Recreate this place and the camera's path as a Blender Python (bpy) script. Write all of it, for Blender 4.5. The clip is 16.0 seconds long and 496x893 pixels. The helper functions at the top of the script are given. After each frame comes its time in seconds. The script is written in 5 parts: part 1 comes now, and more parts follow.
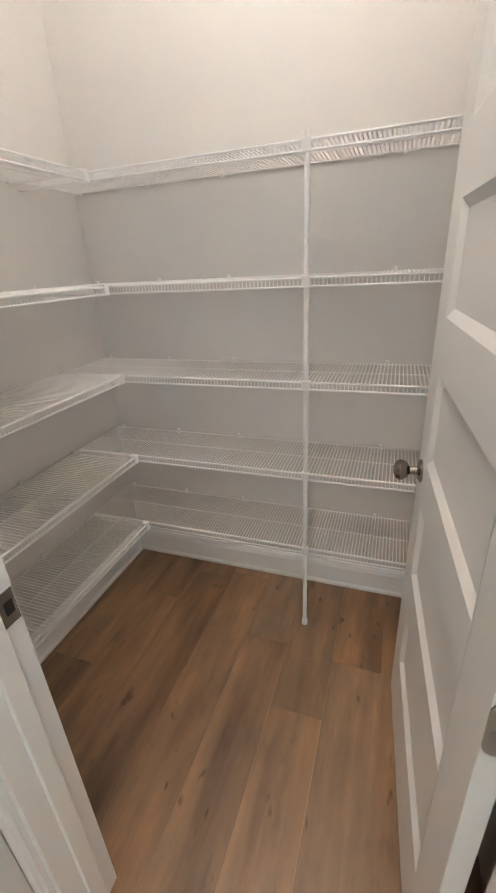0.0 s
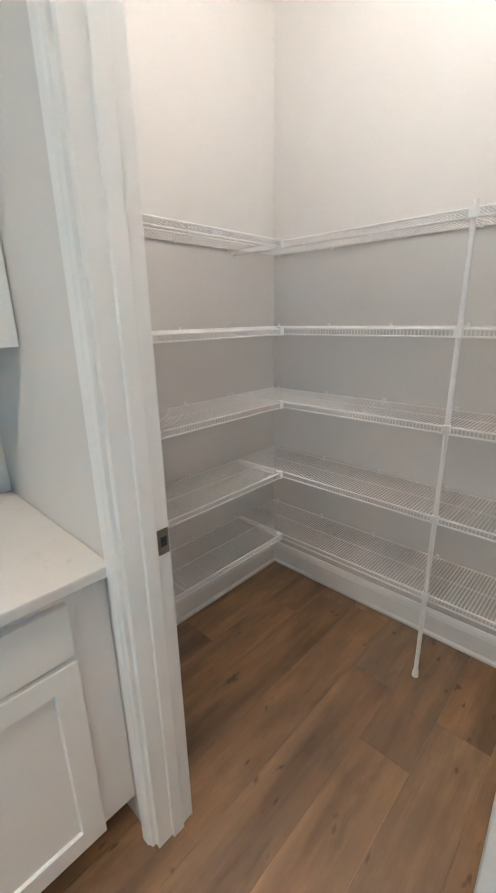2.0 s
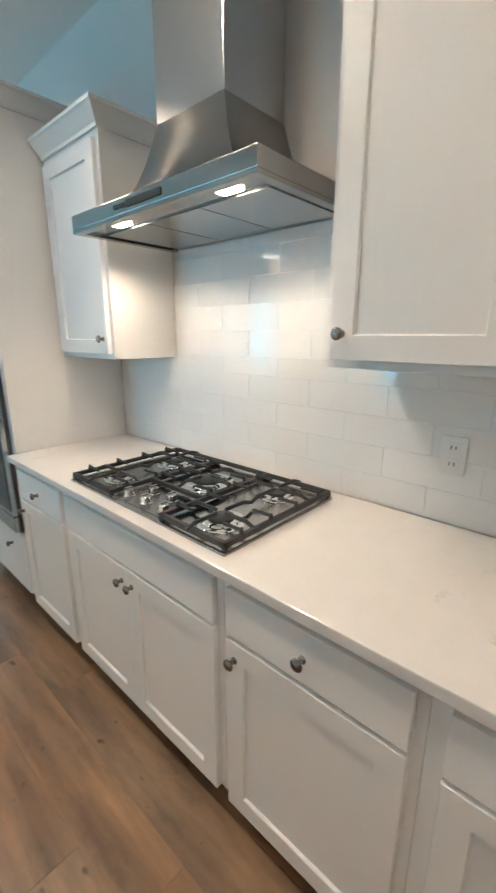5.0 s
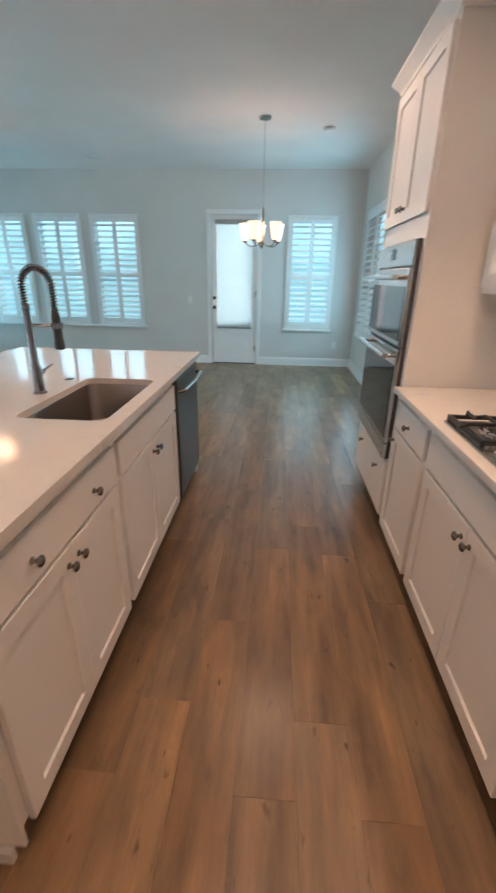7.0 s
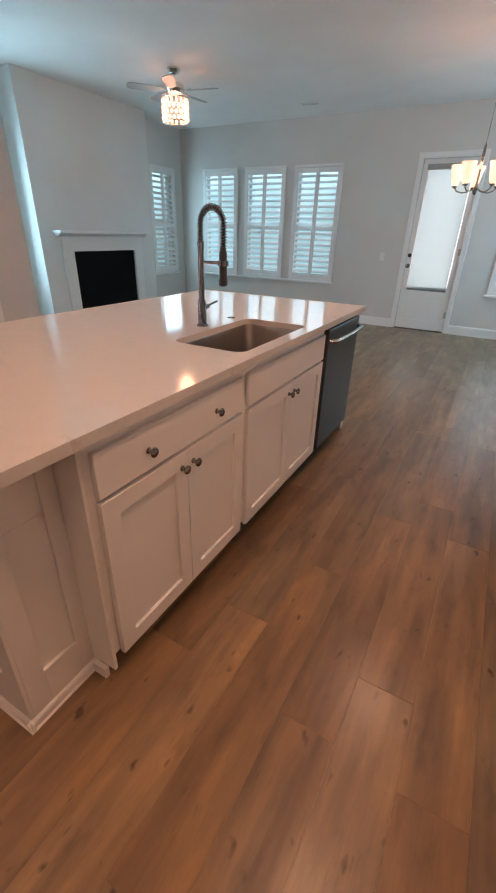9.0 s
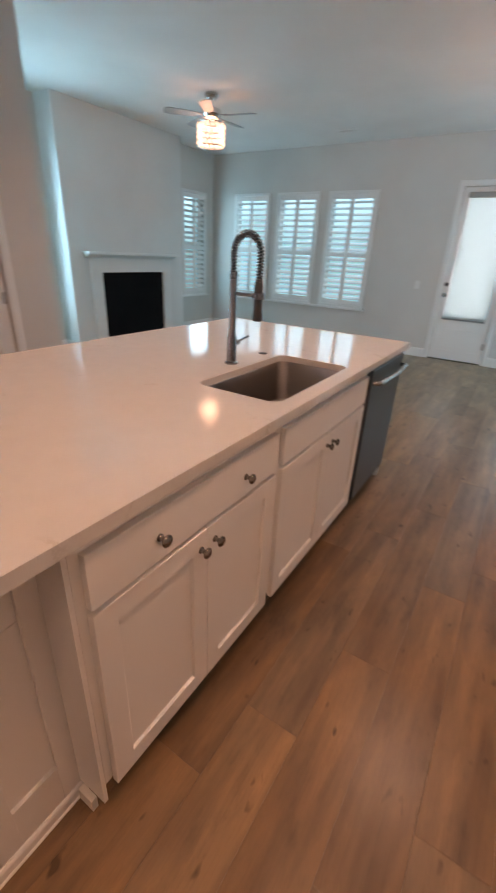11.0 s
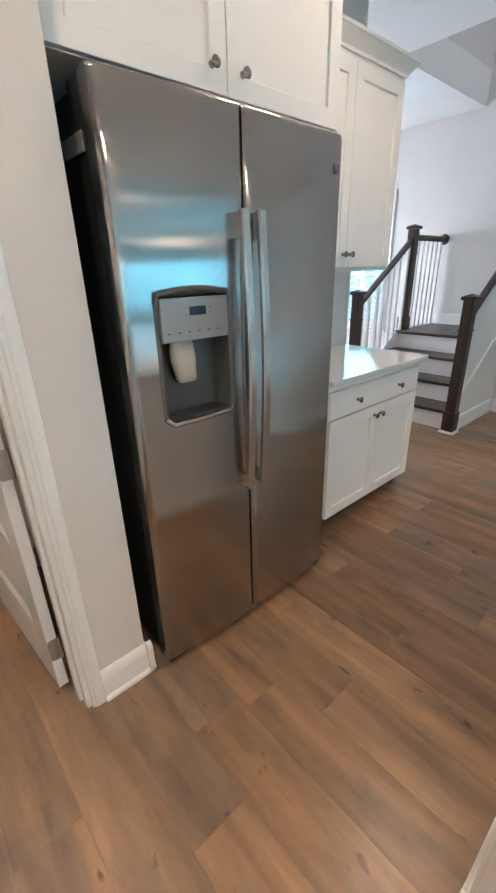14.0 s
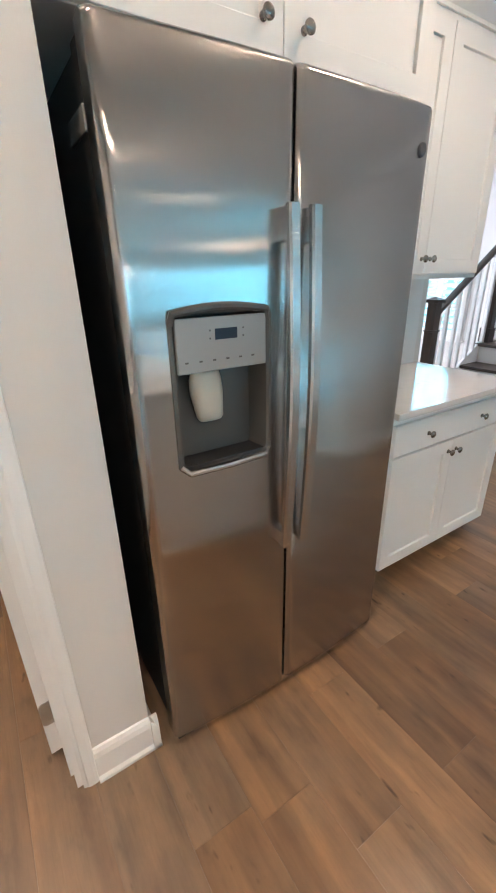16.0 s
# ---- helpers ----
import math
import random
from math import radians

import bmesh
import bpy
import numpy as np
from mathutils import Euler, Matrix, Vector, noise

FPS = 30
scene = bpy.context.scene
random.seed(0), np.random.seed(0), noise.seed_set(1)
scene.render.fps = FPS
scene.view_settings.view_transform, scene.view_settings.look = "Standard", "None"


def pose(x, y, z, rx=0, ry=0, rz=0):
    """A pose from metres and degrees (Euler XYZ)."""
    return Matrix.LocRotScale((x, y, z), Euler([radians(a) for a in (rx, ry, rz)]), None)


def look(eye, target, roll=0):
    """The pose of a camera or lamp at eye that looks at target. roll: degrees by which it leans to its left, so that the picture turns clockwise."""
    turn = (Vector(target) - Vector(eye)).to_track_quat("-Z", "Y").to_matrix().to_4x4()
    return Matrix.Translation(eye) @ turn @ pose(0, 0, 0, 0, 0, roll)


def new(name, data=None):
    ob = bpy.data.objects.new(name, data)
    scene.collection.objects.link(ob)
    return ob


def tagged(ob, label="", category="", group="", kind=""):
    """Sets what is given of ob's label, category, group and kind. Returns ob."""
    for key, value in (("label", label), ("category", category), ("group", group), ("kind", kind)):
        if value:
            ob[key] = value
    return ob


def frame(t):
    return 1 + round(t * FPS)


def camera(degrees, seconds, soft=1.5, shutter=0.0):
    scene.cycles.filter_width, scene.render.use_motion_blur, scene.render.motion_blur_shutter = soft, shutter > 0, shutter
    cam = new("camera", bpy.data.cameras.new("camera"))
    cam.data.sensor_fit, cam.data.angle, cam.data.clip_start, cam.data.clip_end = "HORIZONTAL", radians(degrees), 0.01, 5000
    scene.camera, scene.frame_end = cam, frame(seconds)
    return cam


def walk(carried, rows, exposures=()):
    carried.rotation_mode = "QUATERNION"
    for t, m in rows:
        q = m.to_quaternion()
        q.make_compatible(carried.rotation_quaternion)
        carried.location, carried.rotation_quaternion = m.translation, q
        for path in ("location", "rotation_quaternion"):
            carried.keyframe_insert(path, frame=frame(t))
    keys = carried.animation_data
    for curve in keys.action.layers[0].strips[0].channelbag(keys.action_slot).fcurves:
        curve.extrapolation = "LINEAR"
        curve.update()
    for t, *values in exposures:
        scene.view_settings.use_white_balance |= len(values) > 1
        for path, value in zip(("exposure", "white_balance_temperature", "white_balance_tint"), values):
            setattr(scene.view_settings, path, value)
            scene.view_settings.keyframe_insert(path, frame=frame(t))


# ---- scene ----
cam = camera(62.0, 16.0, soft=1.9, shutter=0.3)
PATH = [
    (0, (-1.279, 0.249, 1.444), (-0.648, -1.47, 0.64), -3.2),
    (0.5, (-1.347, 0.224, 1.449), (-0.482, -1.417, 0.702), -3.0),
    (1, (-1.433, 0.227, 1.435), (-0.345, -1.296, 0.732), -2.5),
    (1.5, (-1.444, 0.266, 1.431), (-0.214, -1.171, 0.78), -1.9),
    (2, (-1.454, 0.382, 1.445), (-0.14, -1.004, 0.851), -1.1),
    (2.5, (-1.489, 0.477, 1.458), (-0.042, -0.799, 0.933), 0.0),
    (3, (-1.46, 0.609, 1.455), (0.28, -0.258, 0.986), 1.7),
    (3.5, (-1.405, 0.702, 1.466), (0.537, 0.502, 1.03), 2.7),
    (4, (-1.305, 0.743, 1.47), (0.587, 1.225, 1.034), 3.1),
    (4.2, (-1.279, 0.747, 1.475), (0.538, 1.454, 1.03), 3.3),
    (6.3, (-1.275, 0.884, 1.451), (-0.709, 2.703, 0.844), -2.3),
    (6.5, (-1.297, 0.865, 1.448), (-0.929, 2.723, 0.805), -0.6),
    (7, (-1.261, 0.785, 1.417), (-1.384, 2.632, 0.661), 1.0),
    (7.5, (-1.189, 0.713, 1.386), (-1.703, 2.435, 0.51), 2.5),
    (8, (-1.06, 0.723, 1.358), (-1.873, 2.286, 0.412), 3.1),
    (8.2, (-1.037, 0.745, 1.33), (-1.938, 2.25, 0.369), 2.9),
    (10.3, (-1.243, 0.815, 1.378), (-1.89, 2.499, 0.514), 1.3),
    (10.5, (-1.268, 0.848, 1.378), (-1.884, 2.539, 0.507), 2.1),
    (11, (-1.271, 1.02, 1.369), (-2.226, 2.561, 0.524), 2.9),
    (11.5, (-1.259, 1.18, 1.378), (-2.708, 2.279, 0.546), 3.5),
    (12, (-1.25, 1.16, 1.379), (-3.0, 1.574, 0.504), 1.8),
    (12.5, (-1.297, 1.188, 1.383), (-3.059, 0.734, 0.551), 0.9),
    (13, (-1.29, 1.186, 1.434), (-2.834, 0.176, 0.663), -1.4),
    (13.5, (-1.283, 1.149, 1.427), (-2.653, -0.097, 0.672), -2.1),
    (14, (-1.262, 1.138, 1.414), (-2.476, -0.248, 0.636), -1.5),
    (14.5, (-1.273, 1.146, 1.418), (-2.39, -0.307, 0.616), -1.5),
    (15, (-1.348, 1.072, 1.415), (-2.443, -0.399, 0.616), -1.4),
    (15.5, (-1.448, 0.963, 1.429), (-2.519, -0.539, 0.657), -1.0),
    (16, (-1.513, 0.936, 1.438), (-2.507, -0.62, 0.67), -1.1),
]
EXPOSURES = [(0, 0.27, 5850, 8), (2.0, 0.24, 5550, 6), (3.0, 0.24, 5450, 6), (3.5, 0.10, 5600, 6), (4.2, -0.10, 5700, 6), (6.3, -0.2, 7100, 22), (7.0, -0.66, 8000, 34), (7.5, -0.80, 8900, 45), (8.2, -0.86, 8950, 48), (10.3, -0.84, 9600, 53),
             (11.0, -0.80, 9100, 48), (11.5, -0.68, 8400, 40), (12.1, -0.45, 7150, 23), (12.5, -0.18, 6250, 13), (13.0, 0.12, 6300, 14), (14.0, 0.23, 6250, 14), (16.0, 0.40, 6300, 15)]
walk(cam, [(t, look(e, g, r)) for t, e, g, r in PATH], EXPOSURES)

# ---------------------------------------------------------------- light
CH = 2.947            # ceiling height
YF = 8.14             # far window wall
XL = -6.72            # fireplace and stair wall

world = bpy.data.worlds.new("sky")
scene.world = world
world.use_nodes = True
wn = world.node_tree.nodes
sky = wn.new("ShaderNodeTexSky")
sky.sky_type, sky.sun_disc = "NISHITA", False
sky.sun_elevation, sky.sun_rotation = radians(50), radians(150)
world.node_tree.links.new(sky.outputs[0], wn["Background"].inputs[0])
wn["Background"].inputs[1].default_value = 0.12


def lamp(name, kind, m, energy, color, size=0.1, size_y=None, spot=None, spread=None):
    data = bpy.data.lights.new(name, kind)
    data.energy, data.color = energy, color
    if kind == "AREA":
        data.shape, data.size, data.size_y = "RECTANGLE", size, size_y or size
        if spread:
            data.spread = radians(spread)
    elif kind == "SUN":
        data.angle = radians(size)
    else:
        data.shadow_soft_size = size
    if spot:
        data.spot_size, data.spot_blend = radians(spot), 0.6
    ob = new(name, data)
    ob.matrix_world = m
    return ob


lamp("sun", "SUN", look((8, 20, 14), (0, 0, 0)), 2.0, (1, 0.95, 0.88), 0.5)
DAY = (0.19, 0.71, 1.0)
PALE = (0.86, 0.91, 1.0)
WARM = (1.0, 0.76, 0.54)
SOFT = (1.0, 0.84, 0.70)
# daylight in or just inside the window openings; the last two are added fill
DAYLIGHT = [("daylight", (x, YF + 0.055, 1.48), (x, 0, 1.2), 0.62, 1.56, 11) for x in (-5.84, -4.93, -3.98, -0.79)] + [
    ("door_daylight", (-2.05, YF + 0.15, 1.45), (-2.05, 0, 1.45), 0.6, 1.6, 36),
    ("daylight", (-0.10, 7.075, 1.48), (-5, 7.075, 1.2), 1.1, 1.6, 50),
    ("daylight", (XL + 0.10, 7.56, 1.48), (0, 7.56, 1.2), 0.5, 1.6, 26),
    ("daylight", (XL + 0.10, 4.08, 1.48), (0, 4.08, 1.2), 0.5, 1.6, 84),
    ("daylight", (XL + 0.10, -2.5, 1.48), (0, -2.5, 1.2), 0.7, 1.6, 16),
    # fill added in an unseen foyer opening to brighten the stair wall
    ("foyer_fill", (-5.0, -3.55, 1.35), (-5.4, 0, 0.9), 1.5, 1.7, 85),
    # fill hung below the closed stairwell ceiling, with no window of its own
    ("upper_fill", (-5.8, 0.5, 5.45), (-5.8, 0.5, 0), 1.4, 2.4, 24),
]
for nm, at, face, w, h, e in DAYLIGHT:
    lamp(nm, "AREA", look(at, face), e, DAY if nm == "daylight" else PALE, w, h)
CANS = ((-1.22, 3.65, 72), (-1.22, 2.02, 62), (-1.22, 0.55, 43), (-3.15, 3.60, 72), (-3.15, 0.55, 52))
for cx, cy, e in CANS:
    lamp("can_bulb", "SPOT", look((cx, cy, CH - 0.03), (cx, cy, 0)), e, WARM, 0.06, spot=143)
lamp("pantry_bulb", "POINT", pose(-0.95, -0.62, CH - 0.14), 26, SOFT, 0.02)
for hy in (1.68, 2.2):
    lamp("hood_bulb", "SPOT", look((-0.38, hy, 1.81), (-0.30, hy, 0)), 11, WARM, 0.03, spot=150)
lamp("fan_bulb", "POINT", pose(-4.8, 5.58, 2.56), 7, WARM, 0.10)
for i in range(5):
    a = 2 * math.pi * i / 5 + 0.5
    lamp("chandelier_bulb", "POINT", pose(-1.486 + 0.2 * math.cos(a), 5.97 + 0.2 * math.sin(a), 2.02), 2.6, WARM, 0.03)

# ---------------------------------------------------------------- materials


def material(name, color, rough=0.5, metal=0.0, spec=0.5):
    m = bpy.data.materials.new(name)
    m.use_nodes = True
    b = m.node_tree.nodes["Principled BSDF"]
    b.inputs["Base Color"].default_value = (*color, 1)
    b.inputs["Roughness"].default_value = rough
    b.inputs["Metallic"].default_value = metal
    b.inputs["Specular IOR Level"].default_value = spec
    return m, m.node_tree, b


def noise_node(nt, scale, stretch=(1, 1, 1), detail=4.0, rnd=False, rough=0.55):
    """Noise over the object's own coordinates, in metres."""
    tc, mp, nz = nt.nodes.new("ShaderNodeTexCoord"), nt.nodes.new("ShaderNodeMapping"), nt.nodes.new("ShaderNodeTexNoise")
    mp.inputs["Scale"].default_value = stretch
    nz.inputs["Scale"].default_value, nz.inputs["Detail"].default_value, nz.inputs["Roughness"].default_value = scale, detail, rough
    nt.links.new(tc.outputs["Object"], mp.inputs["Vector"])
    if rnd:
        info, mul, add = nt.nodes.new("ShaderNodeObjectInfo"), nt.nodes.new("ShaderNodeMath"), nt.nodes.new("ShaderNodeVectorMath")
        mul.operation, mul.inputs[1].default_value = "MULTIPLY", 57.0
        nt.links.new(info.outputs["Random"], mul.inputs[0])
        nt.links.new(mp.outputs[0], add.inputs[0])
        nt.links.new(mul.outputs[0], add.inputs[1])
        nt.links.new(add.outputs[0], nz.inputs["Vector"])
    else:
        nt.links.new(mp.outputs[0], nz.inputs["Vector"])
    return nz


def ramp(nt, source, stops):
    r = nt.nodes.new("ShaderNodeValToRGB")
    el = r.color_ramp.elements
    while len(el) < len(stops):
        el.new(0.5)
    for e, (p, c) in zip(el, stops):
        e.position, e.color = p, (*c, 1)
    nt.links.new(source, r.inputs[0])
    return r


def bump(nt, b, source, strength, dist=0.002):
    n = nt.nodes.new("ShaderNodeBump")
    n.inputs["Strength"].default_value, n.inputs["Distance"].default_value = strength, dist
    nt.links.new(source, n.inputs["Height"])
    nt.links.new(n.outputs[0], b.inputs["Normal"])


def painted(name, color, rough, grain=180.0, strength=0.08, vary=0.03):
    m, nt, b = material(name, color, rough)
    big = noise_node(nt, 1.3, detail=3)
    lo, hi = [c * (1 - vary) for c in color], [min(1, c * (1 + vary)) for c in color]
    nt.links.new(ramp(nt, big.outputs[0], ((0.35, lo), (0.65, hi))).outputs[0], b.inputs["Base Color"])
    bump(nt, b, noise_node(nt, grain, detail=2).outputs[0], strength, 0.001)
    return m


WALL = painted("wall_paint", (0.66, 0.635, 0.605), 0.75, 260, 0.18)
CEIL = painted("ceiling_paint", (0.78, 0.77, 0.75), 0.85, 200, 0.25)
TRIM = painted("white_trim_paint", (0.80, 0.795, 0.78), 0.35, 60, 0.04, 0.015)
CAB = painted("white_cabinet_paint", (0.80, 0.79, 0.77), 0.38, 90, 0.05, 0.015)
SHUT = painted("white_shutter_paint", (0.80, 0.80, 0.79), 0.4, 60, 0.03, 0.01)
PLASTIC = painted("white_plastic", (0.78, 0.77, 0.75), 0.3, 50, 0.02, 0.01)
WIRE, _, _ = material("white_vinyl_wire", (0.80, 0.79, 0.78), 0.3)
BLACK = painted("black_iron", (0.018, 0.018, 0.019), 0.5, 150, 0.3, 0.2)
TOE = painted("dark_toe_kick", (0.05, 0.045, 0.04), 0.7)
FIREBOX = painted("black_firebox", (0.008, 0.008, 0.009), 0.9, 40, 0.2, 0.2)
SCREEN, _, _ = material("dark_display", (0.012, 0.016, 0.03), 0.12)
DARKGLASS, _, _ = material("black_oven_glass", (0.012, 0.012, 0.014), 0.06)
CHROME, _, _ = material("chrome", (0.72, 0.72, 0.72), 0.12, 1.0)


def metal(name, color, rough, stretch, depth=0.12):
    m, nt, b = material(name, color, rough, 1.0)
    smudge = noise_node(nt, 2.0, (1, 1, 1), 2)
    lo, hi = [c * 0.96 for c in color], [min(1, c * 1.03) for c in color]
    nt.links.new(ramp(nt, smudge.outputs[0], ((0.35, lo), (0.65, hi))).outputs[0], b.inputs["Base Color"])
    b.inputs["Anisotropic"].default_value = depth
    return m


STEEL = metal("brushed_steel", (0.40, 0.39, 0.375), 0.21, (1, 1, 0.3), 0.95)
FRIDGESTEEL = metal("fridge_brushed_steel", (0.46, 0.447, 0.43), 0.165, (1, 1, 0.3), 0.97)
DARKSTEEL = metal("dark_brushed_steel", (0.13, 0.13, 0.135), 0.3, (1, 1, 0.3), 0.6)
STEEL_V = metal("brushed_steel_upright", (0.62, 0.61, 0.60), 0.22, (1, 1, 0.3), 0.6)
NICKEL = metal("satin_nickel", (0.30, 0.275, 0.25), 0.22, (1, 1, 1), 0.0)
HINGE = metal("pale_hinge_nickel", (0.50, 0.48, 0.45), 0.3, (1, 1, 1), 0.0)
SINKSTEEL = metal("sink_steel", (0.36, 0.33, 0.31), 0.28, (1, 0.03, 1), 0.3)


def quartz():
    m, nt, b = material("white_quartz", (0.75, 0.735, 0.71), 0.085)
    warp = noise_node(nt, 2.2, (1, 1, 1), 8, rough=0.65)
    vein = ramp(nt, warp.outputs[0], ((0.484, (0, 0, 0)), (0.498, (1, 1, 1)), (0.512, (0, 0, 0))))
    gate = ramp(nt, noise_node(nt, 5.0, (1, 1.4, 1), 3).outputs[0], ((0.60, (0, 0, 0)), (0.72, (0.65, 0.65, 0.65))))
    mul = nt.nodes.new("ShaderNodeMath")
    mul.operation = "MULTIPLY"
    nt.links.new(vein.outputs[0], mul.inputs[0])
    nt.links.new(gate.outputs[0], mul.inputs[1])
    base = ramp(nt, noise_node(nt, 14, detail=4).outputs[0], ((0.35, (0.685, 0.665, 0.64)), (0.65, (0.705, 0.685, 0.66))))
    mix = nt.nodes.new("ShaderNodeMixRGB")
    nt.links.new(mul.outputs[0], mix.inputs[0])
    nt.links.new(base.outputs[0], mix.inputs[1])
    mix.inputs[2].default_value = (0.42, 0.37, 0.31, 1)
    nt.links.new(mix.outputs[0], b.inputs["Base Color"])
    return m


QUARTZ = quartz()


def oak(name, tones, rough, length_axis=1, rnd=True, knots=True):
    """Plank wood: a tone for each piece, broad soft bands along it, grey and warm clouds, small knots, faint pores."""
    m, nt, b = material(name, tones[1], rough)

    def along(f):
        st = [1.0, 1.0, 1.0]
        st[length_axis] = f
        return st
    band = noise_node(nt, 11, along(0.10), 2.2, rnd, 0.5)
    grain = noise_node(nt, 30, along(0.14), 6, rnd, 0.68)
    fine = noise_node(nt, 150, along(0.035), 3, rnd)
    cloud = noise_node(nt, 8.5, along(0.34), 5, rnd, 0.62)
    info = nt.nodes.new("ShaderNodeObjectInfo")
    tone = ramp(nt, info.outputs["Random"], ((0.0, tones[0]), (0.25, tones[1]), (0.55, tones[2]), (0.75, tones[3]), (1.0, tones[1])))
    bands = ramp(nt, band.outputs[0], ((0.36, (0.76, 0.74, 0.74)), (0.47, (0.97, 0.97, 0.97)), (0.55, (1.03, 1.03, 1.01)), (0.64, (1.30, 1.27, 1.20))))
    patch = ramp(nt, cloud.outputs[0], ((0.28, (0.58, 0.61, 0.65)), (0.42, (0.90, 0.92, 0.95)), (0.54, (1.03, 1.02, 1.0)), (0.72, (1.36, 1.31, 1.20))))
    streak = ramp(nt, grain.outputs[0], ((0.26, (0.80, 0.785, 0.77)), (0.46, (0.98, 0.98, 0.98)), (0.74, (1.08, 1.07, 1.05))))
    pores = ramp(nt, fine.outputs[0], ((0.3, (0.93, 0.925, 0.92)), (0.5, (1, 1, 1))))
    last = tone.outputs[0]
    for f in (bands, patch, streak, pores):
        mul = nt.nodes.new("ShaderNodeMixRGB")
        mul.blend_type, mul.inputs[0].default_value = "MULTIPLY", 1.0
        nt.links.new(last, mul.inputs[1])
        nt.links.new(f.outputs[0], mul.inputs[2])
        last = mul.outputs[0]
    if knots:
        for scale, stretch, lo, hi in ((17.0, 0.55, 0.69, 0.76), (26.0, 0.30, 0.70, 0.77), (7.5, 0.4, 0.71, 0.85)):
            k = ramp(nt, noise_node(nt, scale, along(stretch), 2, rnd).outputs[0], ((lo, (0, 0, 0)), (hi, (0.85, 0.85, 0.85))))
            mix = nt.nodes.new("ShaderNodeMixRGB")
            nt.links.new(k.outputs[0], mix.inputs[0])
            nt.links.new(last, mix.inputs[1])
            mix.inputs[2].default_value = (*[c * 0.30 for c in tones[1]], 1)
            last = mix.outputs[0]
    nt.links.new(last, b.inputs["Base Color"])
    rr = ramp(nt, cloud.outputs[0], ((0.3, (rough * 1.12,) * 3), (0.7, (rough * 0.9,) * 3)))
    nt.links.new(rr.outputs[0], b.inputs["Roughness"])
    bump(nt, b, grain.outputs[0], 0.10, 0.001)
    return m


PLANK = oak("oak_plank", ((0.172, 0.104, 0.060), (0.228, 0.137, 0.076), (0.290, 0.180, 0.102), (0.195, 0.138, 0.094)), 0.31)
DARKWOOD = oak("dark_stained_wood", ((0.040, 0.026, 0.02), (0.045, 0.03, 0.023), (0.05, 0.033, 0.025), (0.042, 0.028, 0.021)), 0.35, 2, False, False)
GROUT = painted("floor_joint", (0.13, 0.085, 0.055), 0.8)


def tile_material():
    m, nt, b = material("white_glazed_tile", (0.80, 0.79, 0.77), 0.07)
    info = nt.nodes.new("ShaderNodeObjectInfo")
    nt.links.new(ramp(nt, info.outputs["Random"], ((0, (0.77, 0.76, 0.74)), (1, (0.82, 0.81, 0.79)))).outputs[0], b.inputs["Base Color"])
    bump(nt, b, noise_node(nt, 9, rnd=True, detail=1).outputs[0], 0.10, 0.004)
    return m


TILE = tile_material()
TILEGROUT = painted("white_grout", (0.82, 0.81, 0.79), 0.85, 300, 0.3)


def glowing(name, color, strength):
    m, nt, b = material(name, color, 0.5)
    b.inputs["Emission Color"].default_value = (*color, 1)
    b.inputs["Emission Strength"].default_value = strength
    return m


BULB = glowing("lit_diffuser", (1.0, 0.80, 0.58), 14)
SHADEGLASS = glowing("lit_frosted_glass", (1.0, 0.84, 0.66), 1.7)
CRYSTAL = glowing("lit_crystal", (1.0, 0.74, 0.54), 3.0)
LED = glowing("hood_led", (1.0, 0.85, 0.65), 30)


def glass():
    m, nt, b = material("clear_glass", (1, 1, 1), 0.02)
    b.inputs["Transmission Weight"].default_value, b.inputs["IOR"].default_value = 1.0, 1.45
    return m


GLASS = glass()


def shade_cloth():
    m, nt, b = material("white_shade_cloth", (0.85, 0.86, 0.86), 0.8)
    b.inputs["Transmission Weight"].default_value = 0.0
    tr = nt.nodes.new("ShaderNodeBsdfTranslucent")
    tr.inputs[0].default_value = (0.44, 0.57, 0.58, 1)
    mix = nt.nodes.new("ShaderNodeMixShader")
    mix.inputs[0].default_value = 0.85
    nt.links.new(b.outputs[0], mix.inputs[1])
    nt.links.new(tr.outputs[0], mix.inputs[2])
    nt.links.new(mix.outputs[0], nt.nodes["Material Output"].inputs[0])
    bump(nt, b, noise_node(nt, 300, (1, 1, 0.2)).outputs[0], 0.1, 0.001)
    return m


CLOTH = shade_cloth()


